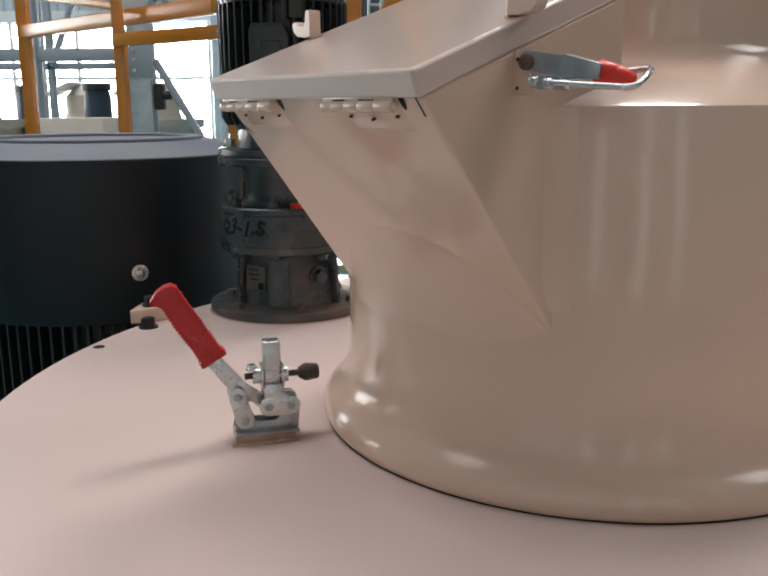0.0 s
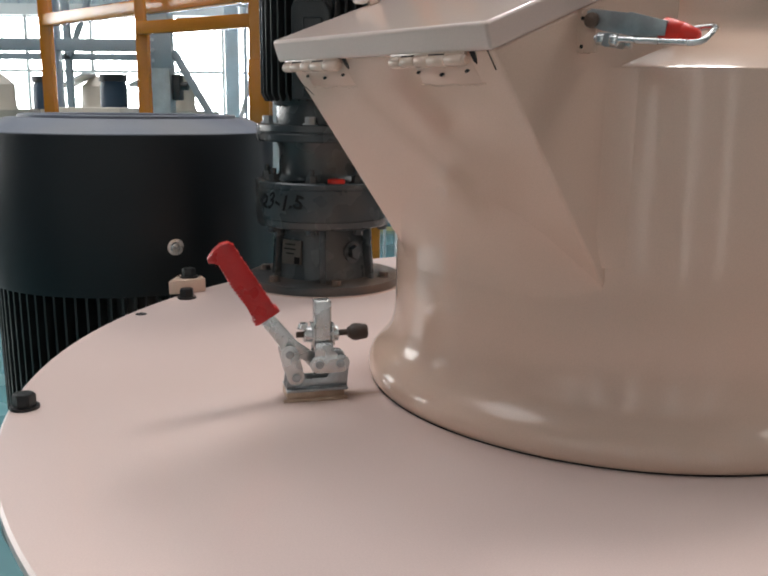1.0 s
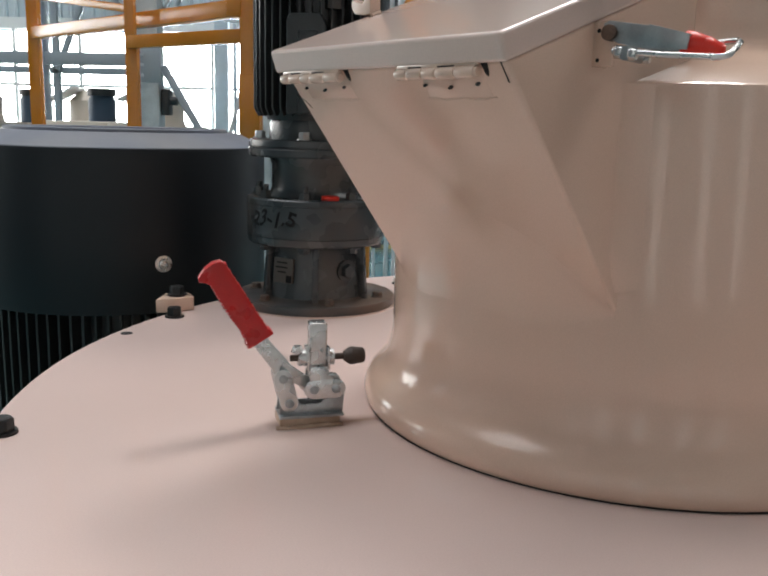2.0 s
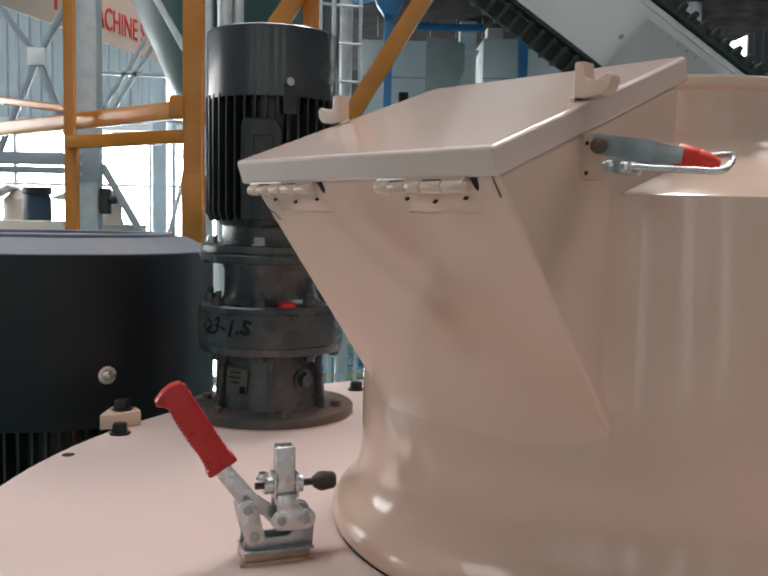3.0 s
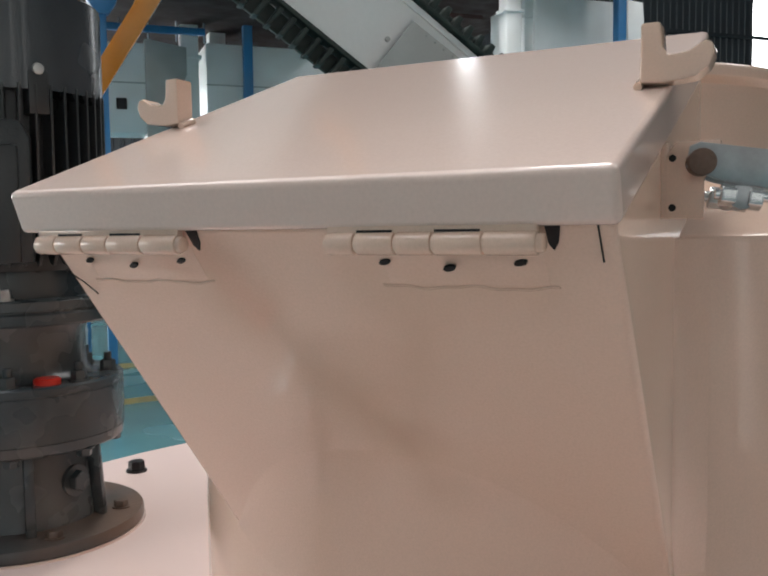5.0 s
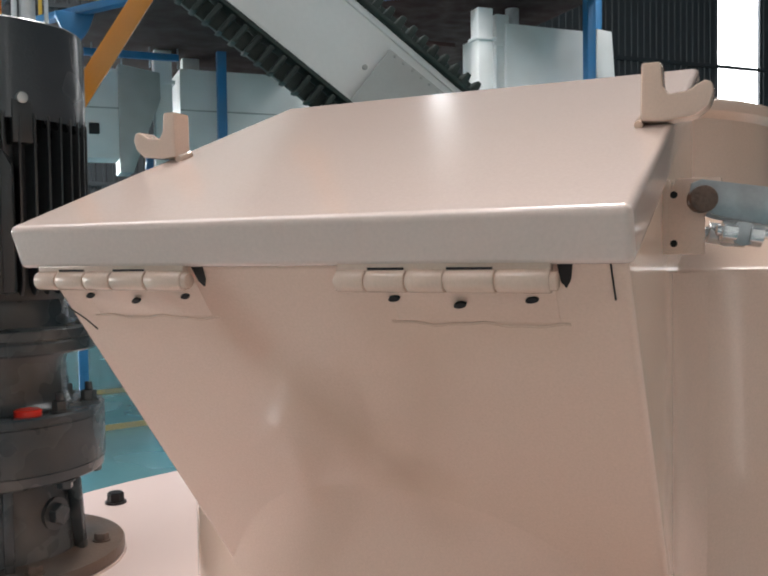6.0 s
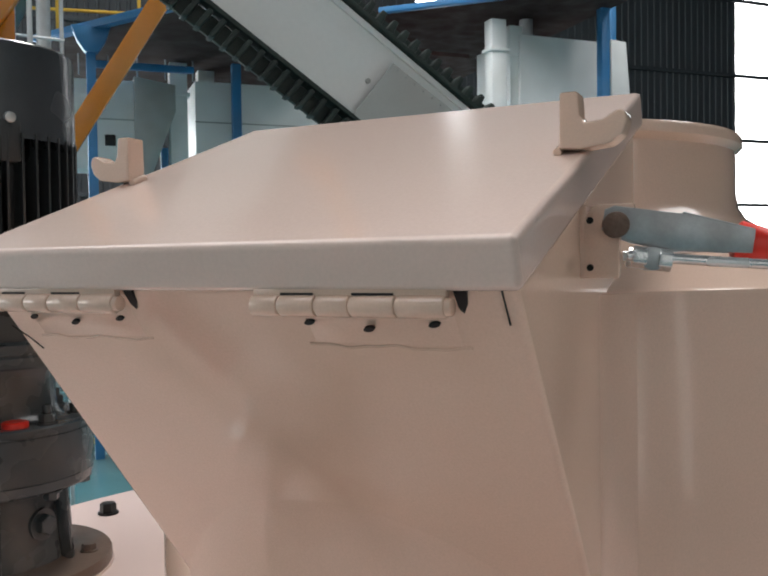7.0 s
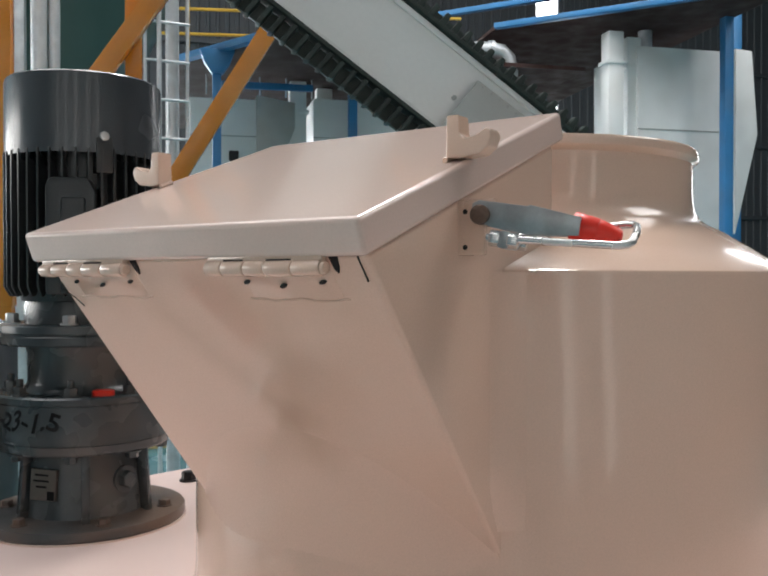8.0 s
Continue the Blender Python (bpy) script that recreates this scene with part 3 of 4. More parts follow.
part("paint_crack", tube([(x - 0.0008, y, z) for x, y, z in crack], 0.0004, 6), M_gap, hood, "dark crack in the paint")


# ---- draw latch standing open on the spout's side ----
latch = thing("draw_latch", HOOD @ pose(-0.3066, -0.161, 0.402, 0, 8.5, -75.5), "open zinc draw latch with a red-tipped lever and wire loop", "latch")
back = latch.matrix_basis.inverted() @ HOOD
part("base_plate", joined(box(-0.3125, -0.296, -0.1500, -0.1455, 0.376, 0.411, 0.0012, back), prism([(-0.1475, 0.376), (-0.1650, 0.376), (-0.1650, 0.394), (-0.1720, 0.400), (-0.1720, 0.411), (-0.1530, 0.411), (-0.1475, 0.403)], 0.004, 0.0008, back @ pose(-0.3105, 0, 0, 0, 0, 90))), M_cream, latch, "cream-painted latch bracket")
for z in (0.381, 0.4035):
    part("screw_hole", rod(back @ Vector((-0.3120, -0.1515, z)), back @ Vector((-0.3128, -0.1515, z)), 0.0017, 12), M_gap, latch)
prof = [(-0.005, -0.004), (-0.005, 0.0055), (-0.001, 0.0078), (0.032, 0.0078), (0.062, 0.0042), (0.062, -0.0062), (0.030, -0.0092), (0.010, -0.0080)]
lever = part("lever", joined(prism(prof, 0.0022, 0.0004, pose(0, -0.0100, 0)), prism(prof, 0.0022, 0.0004, pose(0, 0.0100, 0)), prism([(0.030, 0.0072), (0.062, 0.0035), (0.062, 0.0050), (0.030, 0.0088)], 0.022, 0.0005)), M_worn, latch, "worn zinc lever channel")
part("grip", joined(rod((0.056, 0, -0.0008), (0.072, 0, -0.0028), 0.0096, 24, 0.0088, bev=0.0012), rod((0.0695, 0, -0.0020), (0.0860, 0, -0.0052), 0.0088, 24, 0.0060, bev=0.0028)), M_redplug, lever, "bright red plastic lever tip")
part("rivet", rod((0.001, -0.0145, -0.001), (0.001, 0.0145, -0.001), 0.0062, 18, bev=0.001), M_rust, latch, "rusty pivot pin")
for y in (-0.0155, 0.0155):
    part("nut", rod((0.010, y, -0.0145), (0.0165, y, -0.0145), 0.0052, 6, bev=0.0005), M_zinc, latch)
    part("nut", rod((0.0215, y, -0.0145), (0.0275, y, -0.0145), 0.0052, 6, bev=0.0005), M_zinc, latch)
part("cross_pin", rod((0.0190, -0.0185, -0.0145), (0.0190, 0.0185, -0.0145), 0.0055, 14, bev=0.0006), M_worn, latch)
loop = [(0.008, -0.0155, -0.0145), (0.05, -0.0155, -0.0118), (0.086, -0.0155, -0.0090), (0.0905, -0.0140, -0.0078), (0.0930, -0.0105, -0.0056), (0.0940, 0, 0.0002), (0.0930, 0.0105, 0.0046), (0.0905, 0.0140, 0.0056), (0.086, 0.0155, 0.0050), (0.05, 0.0155, -0.0040), (0.008, 0.0155, -0.0145)]
part("wire_loop", tube(loop, 0.0024, 12), M_zinc, latch, "bent zinc wire loop")


# ---- toggle clamp ----
clamp = thing("toggle_clamp", pose(-0.0105, 0.829, TOP, 0, 0, 17.4), "vertical toggle clamp with a ribbed red vinyl handle, open", "toggle clamp")
part("spacer", box(-0.034, 0.033, -0.018, 0.018, 0, 0.0105, 0.0022), M_pad, clamp, "cream painted weld-on pad")
part("weld_bead", tube([(-0.038, -0.0195, 0.001), (-0.01, -0.0205, 0.001), (0.015, -0.0200, 0.0015), (0.036, -0.019, 0.001)], 0.0024, 8), M_pad, clamp)
cheek = [(-0.034, 0.012), (0.037, 0.012), (0.0395, 0.040), (0.036, 0.0475), (0.029, 0.0500), (0.022, 0.0475), (0.019, 0.030), (0.012, 0.0235), (-0.010, 0.0235), (-0.014, 0.033), (-0.0225, 0.0365), (-0.031, 0.033)]
part("base", joined(box(-0.034, 0.037, -0.020, 0.020, 0.0105, 0.0135, 0.0008), prism(cheek, 0.0026, 0.0005, pose(0, -0.0100, 0)), prism(cheek, 0.0026, 0.0005, pose(0, 0.0100, 0))), M_worn, clamp, "grey steel clamp base")


def strap(a, b, w, y, t=0.0028):
    """A flat steel link with round ends between two pins in the xz plane."""
    ax, az = a
    bx, bz = b
    ang = math.atan2(bz - az, bx - ax)
    pts = [(ax + w * math.cos(ang + math.pi / 2 + math.pi * k / 8), az + w * math.sin(ang + math.pi / 2 + math.pi * k / 8)) for k in range(9)]
    pts += [(bx + w * math.cos(ang - math.pi / 2 + math.pi * k / 8), bz + w * math.sin(ang - math.pi / 2 + math.pi * k / 8)) for k in range(9)]
    return prism(pts, t, 0.0005, pose(0, y, 0))


PA, PB, PC, PD = (-0.0295, 0.0545), (-0.0225, 0.0265), (0.0045, 0.0405), (0.0290, 0.0405)
for y in (-0.0130, 0.0130):
    part("link", strap(PA, PB, 0.0098, y), M_zinc, clamp, "zinc link plate")
    part("arm_side", joined(strap(PC, PD, 0.0108, y), prism([(-0.0015, 0.042), (0.0300, 0.042), (0.0270, 0.0500), (0.0215, 0.0560), (0.0195, 0.066), (0.0005, 0.066), (-0.0005, 0.056)], 0.0026, 0.0004, pose(0, y, 0))), M_zinc, clamp)
handle = part("handle", prism([(-0.0010, 0.0315), (0.0105, 0.0335), (0.0115, 0.0445), (-0.0060, 0.0560), (-0.0180, 0.0650), (-0.0480, 0.1010), (-0.0605, 0.0905), (-0.0385, 0.0605), (-0.0345, 0.0475), (-0.0250, 0.0450), (-0.0130, 0.0445)], 0.0050, 0.0008), M_zinc, clamp, "flat zinc handle bar")
# Red grip: flat rounded sleeve with a ribbed edge and a hooked top.
g0, g1 = Vector((-0.0520, 0, 0.0955)), Vector((-0.1005, 0, 0.1745))
along = (g1 - g0).normalized()
across = Vector((along.z, 0, -along.x))
outline = []
N = 44
for k in range(N + 1):
    q = g0 + along * ((g1 - g0).length * k / N) + across * (0.0126 + (0.0016 if k % 2 else -0.0006) * (0.4 + 0.6 * abs(math.sin(k * 2.3))) + (0.0022 if k < 4 else 0))
    outline.append((q.x, q.z))
for f, w in ((1.045, 0.010), (1.07, 0.002), (1.06, -0.008), (1.01, -0.0190), (0.965, -0.0205), (0.92, -0.0150)):
    q = g0 + along * ((g1 - g0).length * f) + across * w
    outline.append((q.x, q.z))
for k in range(int(N * 0.88), -1, -1):
    q = g0 + along * ((g1 - g0).length * k / N) - across * (0.0122 + (0.0030 if k % 2 else -0.0006) * (0.4 + 0.6 * abs(math.sin(k * 1.7))) + (0.0016 if k < 4 else 0))
    outline.append((q.x, q.z))
part("grip", prism(outline, 0.0175, 0.0025, segments=2), M_red, handle, "ribbed red vinyl grip")
part("bar", joined(box(0.0005, 0.0195, -0.0098, 0.0098, 0.052, 0.114, 0.0022, None, 3)), M_zinc, clamp, "upright zinc channel arm")
for px, pz in (PA, PB, PC, PD):
    part("rivet", joined(rod((px, -0.0165, pz), (px, 0.0165, pz), 0.0048, 16, bev=0.0008), rod((px, -0.0172, pz), (px, 0.0172, pz), 0.0026, 12, bev=0.0005)), M_worn, clamp)
part("spindle", rod((-0.020, 0, 0.0735), (0.046, 0, 0.0735), 0.0036, 14), M_rubber, clamp, "threaded spindle")
for x in (-0.0105, 0.0205):
    part("nut", joined(rod((x, 0, 0.0735), (x + 0.0065, 0, 0.0735), 0.0082, 6, bev=0.0006), rod((x - 0.001, 0, 0.0735), (x + 0.0075, 0, 0.0735), 0.0090, 18)), M_zinc, clamp)
for x in (-0.0028, 0.0196):
    part("washer", box(x, x + 0.0032, -0.0112, 0.0112, 0.0610, 0.0865, 0.001), M_zinc, clamp)
part("rubber_tip", turned([(0, 0), (0.0056, 0), (0.0095, 0.006), (0.0102, 0.009), (0.0085, 0.0215), (0.0072, 0.0230), (0, 0.0230)], 24, pose(0.040, 0, 0.0735, 0, 90, 0)), M_rubber, clamp, "dark rubber spindle tip")
part("bolt", hexhead(0.0055, 0.007, 0, pose(-0.012, 0, 0.080)), M_zinc, clamp)


# ---- gear motor on the cover ----
GX, GY = -0.0784, 1.475
GS = 1.031
gm = thing("gear_motor", pose(GX, GY, TOP - 0.0107) @ Matrix.Diagonal((GS, GS, GS, 1)), "dusty grey cycloidal gear motor standing on the mixer cover", "gear motor")
part("sealant", turned([(0.10, 0.0106), (0.1440, 0.0106), (0.1435, 0.0128), (0.10, 0.0128)], 72), M_lid, gm, "pale bead of sealant")
base = part("base_flange", turned([(0.05, 0.0128), (0.1405, 0.0128), (0.1420, 0.0145), (0.1420, 0.0245), (0.1405, 0.027), (0.098, 0.0275), (0.092, 0.030), (0.05, 0.030)], 72), M_dusty, gm, "rust-dusted round base flange")
fb = part("bolt", hexhead(0.0088, 0.0095, 0.027, pose(0.115, 0, 0)), M_dusty, base)
fb.matrix_basis = pose(0, 0, 0, 0, 0, -72)
for k in range(1, 6):
    o = fb.copy()
    scene.collection.objects.link(o)
    o.matrix_basis = pose(0, 0, 0, 0, 0, -72 + 60 * k)
part("housing", turned([(0.0, 0.024), (0.093, 0.024), (0.0905, 0.030), (0.082, 0.124), (0, 0.124)], 64), M_gear, gm, "grey cast housing")
rib = part("rib", prism([(0.078, 0.024), (0.103, 0.024), (0.096, 0.124), (0.078, 0.124)], 0.011, 0.0015), M_gear, gm)
rib.matrix_basis = pose(0, 0, 0, 0, 0, -84)
for k in range(1, 6):
    o = rib.copy()
    scene.collection.objects.link(o)
    o.matrix_basis = pose(0, 0, 0, 0, 0, -84 + 60 * k)
pm = pose(0, 0, 0, 0, 0, -122) @ pose(0.0888, 0, 0.078, 0, -5.2, 0)
np_ = part("nameplate", box(-0.0040, 0.0012, -0.021, 0.021, -0.021, 0.021, 0.0006, pm), M_plate, gm, "small worn metal nameplate")
for z, w in ((0.012, 0.014), (0.004, 0.016), (-0.004, 0.011)):
    part("mark", box(0.0012, 0.0016, -w, w * 0.6, z, z + 0.0025, 0, pm), M_ink, np_)
part("mark", box(0.0012, 0.0016, 0.008, 0.020, -0.020, -0.008, 0, pm), M_ink, np_)
plug = pose(0, 0, 0.078, 0, 0, -46) @ pose(0.080, 0, 0, 0, 90, 0)
part("oil_plug", joined(turned([(0, 0), (0.020, 0), (0.019, 0.008), (0, 0.008)], 24, plug), turned([(0, 0.008), (0.013, 0.008), (0.0125, 0.017), (0.011, 0.018), (0, 0.018)], 6, plug)), M_gear, gm)
ring = part("ring_gear", turned([(0, 0.122), (0.117, 0.122), (0.1195, 0.1245), (0.1215, 0.1355), (0.1205, 0.1362), (0.1205, 0.1375), (0.1220, 0.138), (0.1220, 0.189), (0.1208, 0.1895), (0.1208, 0.1908), (0.1220, 0.1914), (0.1220, 0.199), (0.1195, 0.2015), (0, 0.2015)], 96), M_gear, gm, "grey gear ring with a handwritten mark")
nut_ = part("nut", hexhead(0.0095, 0.012, 0.2015, pose(0.1035, 0, 0)), M_gear, ring)
stud = part("stud", rod((0.1035, 0, 0.2135), (0.1035, 0, 0.2235), 0.005, 10, bev=0.0006), M_gear, ring)
low_ = part("bolt", hexhead(0.0090, -0.010, 0.122, pose(0.1075, 0, 0)), M_gear, ring)
for q in (nut_, stud, low_):
    q.matrix_basis = pose(0, 0, 0, 0, 0, -94)
    for k in range(1, 8):
        o = q.copy()
        scene.collection.objects.link(o)
        o.matrix_basis = pose(0, 0, 0, 0, 0, -94 + 45 * k)
part("filler_plug", turned([(0, 0.2015), (0.0150, 0.2015), (0.0150, 0.207), (0.0130, 0.2085), (0, 0.2085)], 24, pose(0.098 * math.cos(radians(-70)), 0.098 * math.sin(radians(-70)), 0)), M_redplug, ring, "bright red filler plug")
# Handwritten size mark, wrapped round the ring.
mark = label_text("marker_writing", "-23-1.5", 0.0365, Matrix(), M_ink, ring, 0.0, 0.25, 0.0008)
for v in mark.data.vertices:
    a = radians(-149) + v.co.x / 0.1222
    v.co = Vector((0.1224 * math.cos(a), 0.1224 * math.sin(a), 0.158 + v.co.y * 0.95 + 0.003 * math.sin(v.co.x * 160)))
part("neck", turned([(0, 0.2015), (0.088, 0.2015), (0.082, 0.207), (0.0785, 0.216), (0.0785, 0.255), (0.084, 0.270), (0, 0.270)], 64), M_gear, gm)
part("adapter_flange", turned([(0, 0.269), (0.1165, 0.269), (0.1190, 0.2715), (0.1190, 0.2820), (0.1170, 0.2842), (0.1170, 0.2856), (0.1190, 0.2868), (0.1180, 0.2965), (0.1150, 0.2985), (0, 0.2985)], 80), M_gear, gm)
ab = part("bolt", hexhead(0.0095, 0.013, 0.2985, pose(0.102, 0, 0)), M_worn, gm, "steel hexagon bolt")
ab.matrix_basis = pose(0, 0, 0, 0, 0, -95)
for k in range(1, 4):
    o = ab.copy()
    scene.collection.objects.link(o)
    o.matrix_basis = pose(0, 0, 0, 0, 0, -95 + 90 * k)
part("end_shield", turned([(0, 0.2985), (0.083, 0.2985), (0.083, 0.322), (0.078, 0.338), (0, 0.338)], 64), M_gear, gm)
frame_m = part("motor_frame", turned([(0, 0.330), (0.086, 0.330), (0.0885, 0.338), (0.0885, 0.540), (0, 0.540)], 64), M_motor, gm, "dark finned motor frame")
fin = part("fin", prism([(0.087, 0.352), (0.095, 0.338), (0.1015, 0.336), (0.1095, 0.350), (0.1100, 0.538), (0.087, 0.538)], 0.0032, 0.0005, segments=1), M_motor, frame_m)
n_fin = 40
for k in range(1, n_fin):
    o = fin.copy()
    scene.collection.objects.link(o)
    o.matrix_basis = pose(0, 0, 0, 0, 0, 360 / n_fin * k)
pad = pose(0, 0, 0, 0, 0, -93)
part("terminal_pad", joined(prism([(-0.032, 0.340), (0.032, 0.340), (0.032, 0.478), (0.022, 0.497), (-0.026, 0.497), (-0.032, 0.488)], 0.036, 0.004, pad @ pose(0.098, 0, 0, 0, 0, 90)), prism([(-0.012, 0.340), (0.020, 0.340), (0.020, 0.470), (-0.012, 0.470)], 0.036, 0.004, pad @ pose(0.1035, 0, 0, 0, 0, 90))), M_motor, frame_m, "raised cast pad on the frame")
for a in (-70, 30, 150):
    part("fan_lug", box(0.090, 0.1095, -0.011, 0.011, 0.505, 0.552, 0.001, pose(0, 0, 0, 0, 0, a)), M_motor, frame_m)
fan = part("fan_cover", turned([(0.1055, 0.532), (0.1085, 0.532), (0.1085, 0.6365), (0.1077, 0.6405), (0.1052, 0.6428), (0.085, 0.6440), (0, 0.6440), (0, 0.640), (0.1035, 0.636), (0.1055, 0.628)], 96), M_fan, gm, "smooth slate-grey fan cover")
for a in (-70, 30, 150):
    part("screw", turned([(0, 0), (0.0068, 0), (0.0060, 0.0030), (0.0030, 0.0038), (0, 0.0030)], 18, pose(0, 0, 0.5545, 0, 0, a) @ pose(0.1083, 0, 0, 0, 90, 0)), M_zinc, fan, "bright zinc screw")
for r in (0.03, 0.045, 0.06, 0.075, 0.09):
    part("grille_slot", turned([(r, 0.6436), (r + 0.006, 0.6436), (r + 0.006, 0.6446), (r, 0.6446)], 48), M_gap, fan)


# ---- main drive motor beside the tank ----
dm = thing("drive_motor", pose(-0.552, 1.793, 0), "large vertical charcoal drive motor beside the mixer tank", "motor")
cowl = part("fan_cover", turned([(0.306, 1.405), (0.3150, 1.405), (0.3160, 1.41), (0.3160, 1.714), (0.3135, 1.720), (0.306, 1.714)], 128), M_bigfan, dm, "charcoal fan cover")
part("cover_top", turned([(0.3137, 1.7195), (0.3125, 1.7220), (0.262, 1.7470), (0.255, 1.7490), (0, 1.7490), (0, 1.7180)], 128), M_fantop, cowl, "lighter grey bevelled cover top")
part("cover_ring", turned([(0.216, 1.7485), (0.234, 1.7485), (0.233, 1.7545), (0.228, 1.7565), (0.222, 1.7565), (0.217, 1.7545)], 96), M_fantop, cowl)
for a in (-57, 33, 123, 213):
    part("bolt", turned([(0, 0), (0.0165, 0), (0.0165, 0.0025), (0.0105, 0.003), (0.0095, 0.008), (0.006, 0.0095), (0, 0.0095)], 20, pose(0, 0, 1.502, 0, 0, a) @ pose(0.3158, 0, 0, 0, 90, 0)), M_zinc, cowl, "zinc cap screw with washer")
body = part("frame", turned([(0, 0.86), (0.258, 0.86), (0.258, 1.41), (0, 1.41)], 96), M_motor, dm, "black finned motor frame")
fin2 = part("fin", prism([(0.253, 0.90), (0.298, 0.91), (0.301, 1.402), (0.253, 1.406)], 0.0050, 0.0006, segments=1), M_motor, body)
for k in range(1, 80):
    o = fin2.copy()
    scene.collection.objects.link(o)
    o.matrix_basis = pose(0, 0, 0, 0, 0, 4.5 * k)
part("foot_flange", turned([(0, 0.82), (0.335, 0.82), (0.335, 0.86), (0, 0.86)], 64), M_motor, dm)
part("pedestal", joined(turned([(0, 0.03), (0.24, 0.03), (0.27, 0.82), (0, 0.82)], 48), box(-0.33, 0.33, -0.33, 0.33, 0, 0.03, 0.004)), M_gear, dm)


# ---- inclined sidewall-belt conveyor ----
CONV = pose(0.62, 2.76, 2.62, 0, 35.2, 0)
conv = thing("belt_conveyor", CONV, "white inclined conveyor with a black corrugated-sidewall belt", "conveyor")
L0, L1 = -2.3, 1.25
part("side_panel", box(L0, L1, 0, 0.10, -0.125, 0.138, 0.004), M_white, conv, "white sheet-steel conveyor casing")
part("edge_strip", box(L0, L1, -0.012, -0.0005, 0.118, 0.138, 0.003), M_white, conv)
part("edge_strip", box(L0, L1, -0.010, -0.0005, -0.125, -0.112, 0.003), M_white, conv)
part("belt", box(L0, L1 + 0.05, -0.030, 0.10, -0.142, -0.127, 0.004), M_belt, conv, "dark return belt")
part("belt", box(L0, L1 + 0.05, -0.030, 0.10, 0.142, 0.156, 0.004), M_belt, conv, "dark carrying belt")
pitch = 0.0455
low = part("sidewall_wave", prism([(-0.009, -0.147), (0.008, -0.147), (0.003, -0.212), (-0.013, -0.216)], 0.055, 0.004, pose(0, -0.004, 0)), M_belt, conv)
up = part("sidewall_wave", prism([(-0.013, 0.155), (0.013, 0.155), (0.009, 0.196), (-0.009, 0.196)], 0.050, 0.004, pose(0, -0.004, 0)), M_belt, conv)
count = int((L1 - L0) / pitch)
for ob_ in (low, up):
    for k in range(1, count):
        o = ob_.copy()
        scene.collection.objects.link(o)
        o.matrix_basis = pose(L0 + pitch * k, 0, 0)
    ob_.matrix_basis = pose(L0, 0, 0)
part("belt_edge", box(L0, L1, 0.012, 0.030, -0.205, -0.147, 0.002), M_belt, conv)
part("belt_edge", box(L0, L1, 0.012, 0.030, 0.155, 0.192, 0.002), M_belt, conv)
inv = CONV.inverted()


def cv(x, z, y):
    return inv @ Vector((x, y, z))


pl_ = [cv(0.995, 2.455, 2.735), cv(0.862, 2.292, 2.735), cv(0.90, 2.20, 2.735), cv(1.30, 2.20, 2.735), cv(1.19, 2.325, 2.735)]
part("skirt_plate", prism([(p.x, p.z) for p in pl_], 0.008, 0.001, pose(0, pl_[0].y, 0)), M_grey, conv, "light grey skirt plate")
bp = cv(0.92, 2.40, 2.757)
part("bolt", rod((bp.x, bp.y + 0.006, bp.z), (bp.x, bp.y - 0.006, bp.z), 0.008, 12, bev=0.001), M_grey, conv)
for k in range(6):
    q = pl_[0].lerp(pl_[4], 0.12 + 0.15 * k)
    part("bolt", rod((q.x - 0.004, q.y, q.z - 0.010), (q.x - 0.004, q.y - 0.008, q.z - 0.010), 0.004, 8), M_grey, conv)
for x, yy in ((1.12, 2.81),):
    z = 2.62 - (x - 0.62) * math.tan(radians(35.2)) - 0.1
    q0, q1 = inv @ Vector((x, yy, 0)), inv @ Vector((x, yy, z))
    part("leg", bar(q0, q1, 0.06, 0.06, 0.003), M_white, conv)


# ---- orange steel frame ----
fr = thing("support_gantry", pose(-0.66, 3.85, 0), "orange-painted square-tube machine frame with cross beams", "gantry")
O = Vector((-0.66, 3.85, 0))


def obeam(name, p0, p1, w, h, parent, label="", material=None, off=None, roll=0):
    off = O if off is None else off
    return part(name, bar(Vector(p0) - off, Vector(p1) - off, w, h, 0.005, roll), material or M_orange, parent, label)


obeam("column", (-0.66, 3.85, 0), (-0.66, 3.85, 4.6), 0.085, 0.085, fr)
part("column_sleeve", box(-0.0465, 0.0465, -0.0465, 0.0465, 1.70, 1.98, 0.003), M_orange, fr)
obeam("beam", (-0.70, 3.86, 2.27), (-2.36, 5.45, 2.29), 0.07, 0.075, fr)
part("end_plate", box(-0.10, -0.035, -0.055, 0.055, 2.225, 2.325, 0.004), M_orange, fr)
obeam("beam", (-0.70, 3.90, 2.155), (-1.31, 4.13, 2.135), 0.06, 0.06, fr)
obeam("column", (-1.30, 4.16, 0), (-1.30, 4.16, 2.17), 0.055, 0.055, fr)
obeam("column", (-1.365, 4.33, 0), (-1.365, 4.33, 4.4), 0.05, 0.05, fr)
obeam("beam", (-1.365, 4.33, 2.315), (-2.36, 5.45, 2.52), 0.04, 0.04, fr)
obeam("column", (-2.36, 5.45, 0), (-2.36, 5.45, 4.6), 0.07, 0.07, fr)
obeam("column", (-0.165, 4.28, 0), (-0.165, 4.28, 4.6), 0.075, 0.075, fr)
obeam("brace", (-0.66, 4.2, 2.23), (0.20, 4.2, 3.50), 0.085, 0.085, fr, roll=0)
obeam("brace", (-0.145, 4.2, 2.00), (0.96, 4.2, 3.82), 0.085, 0.085, fr)
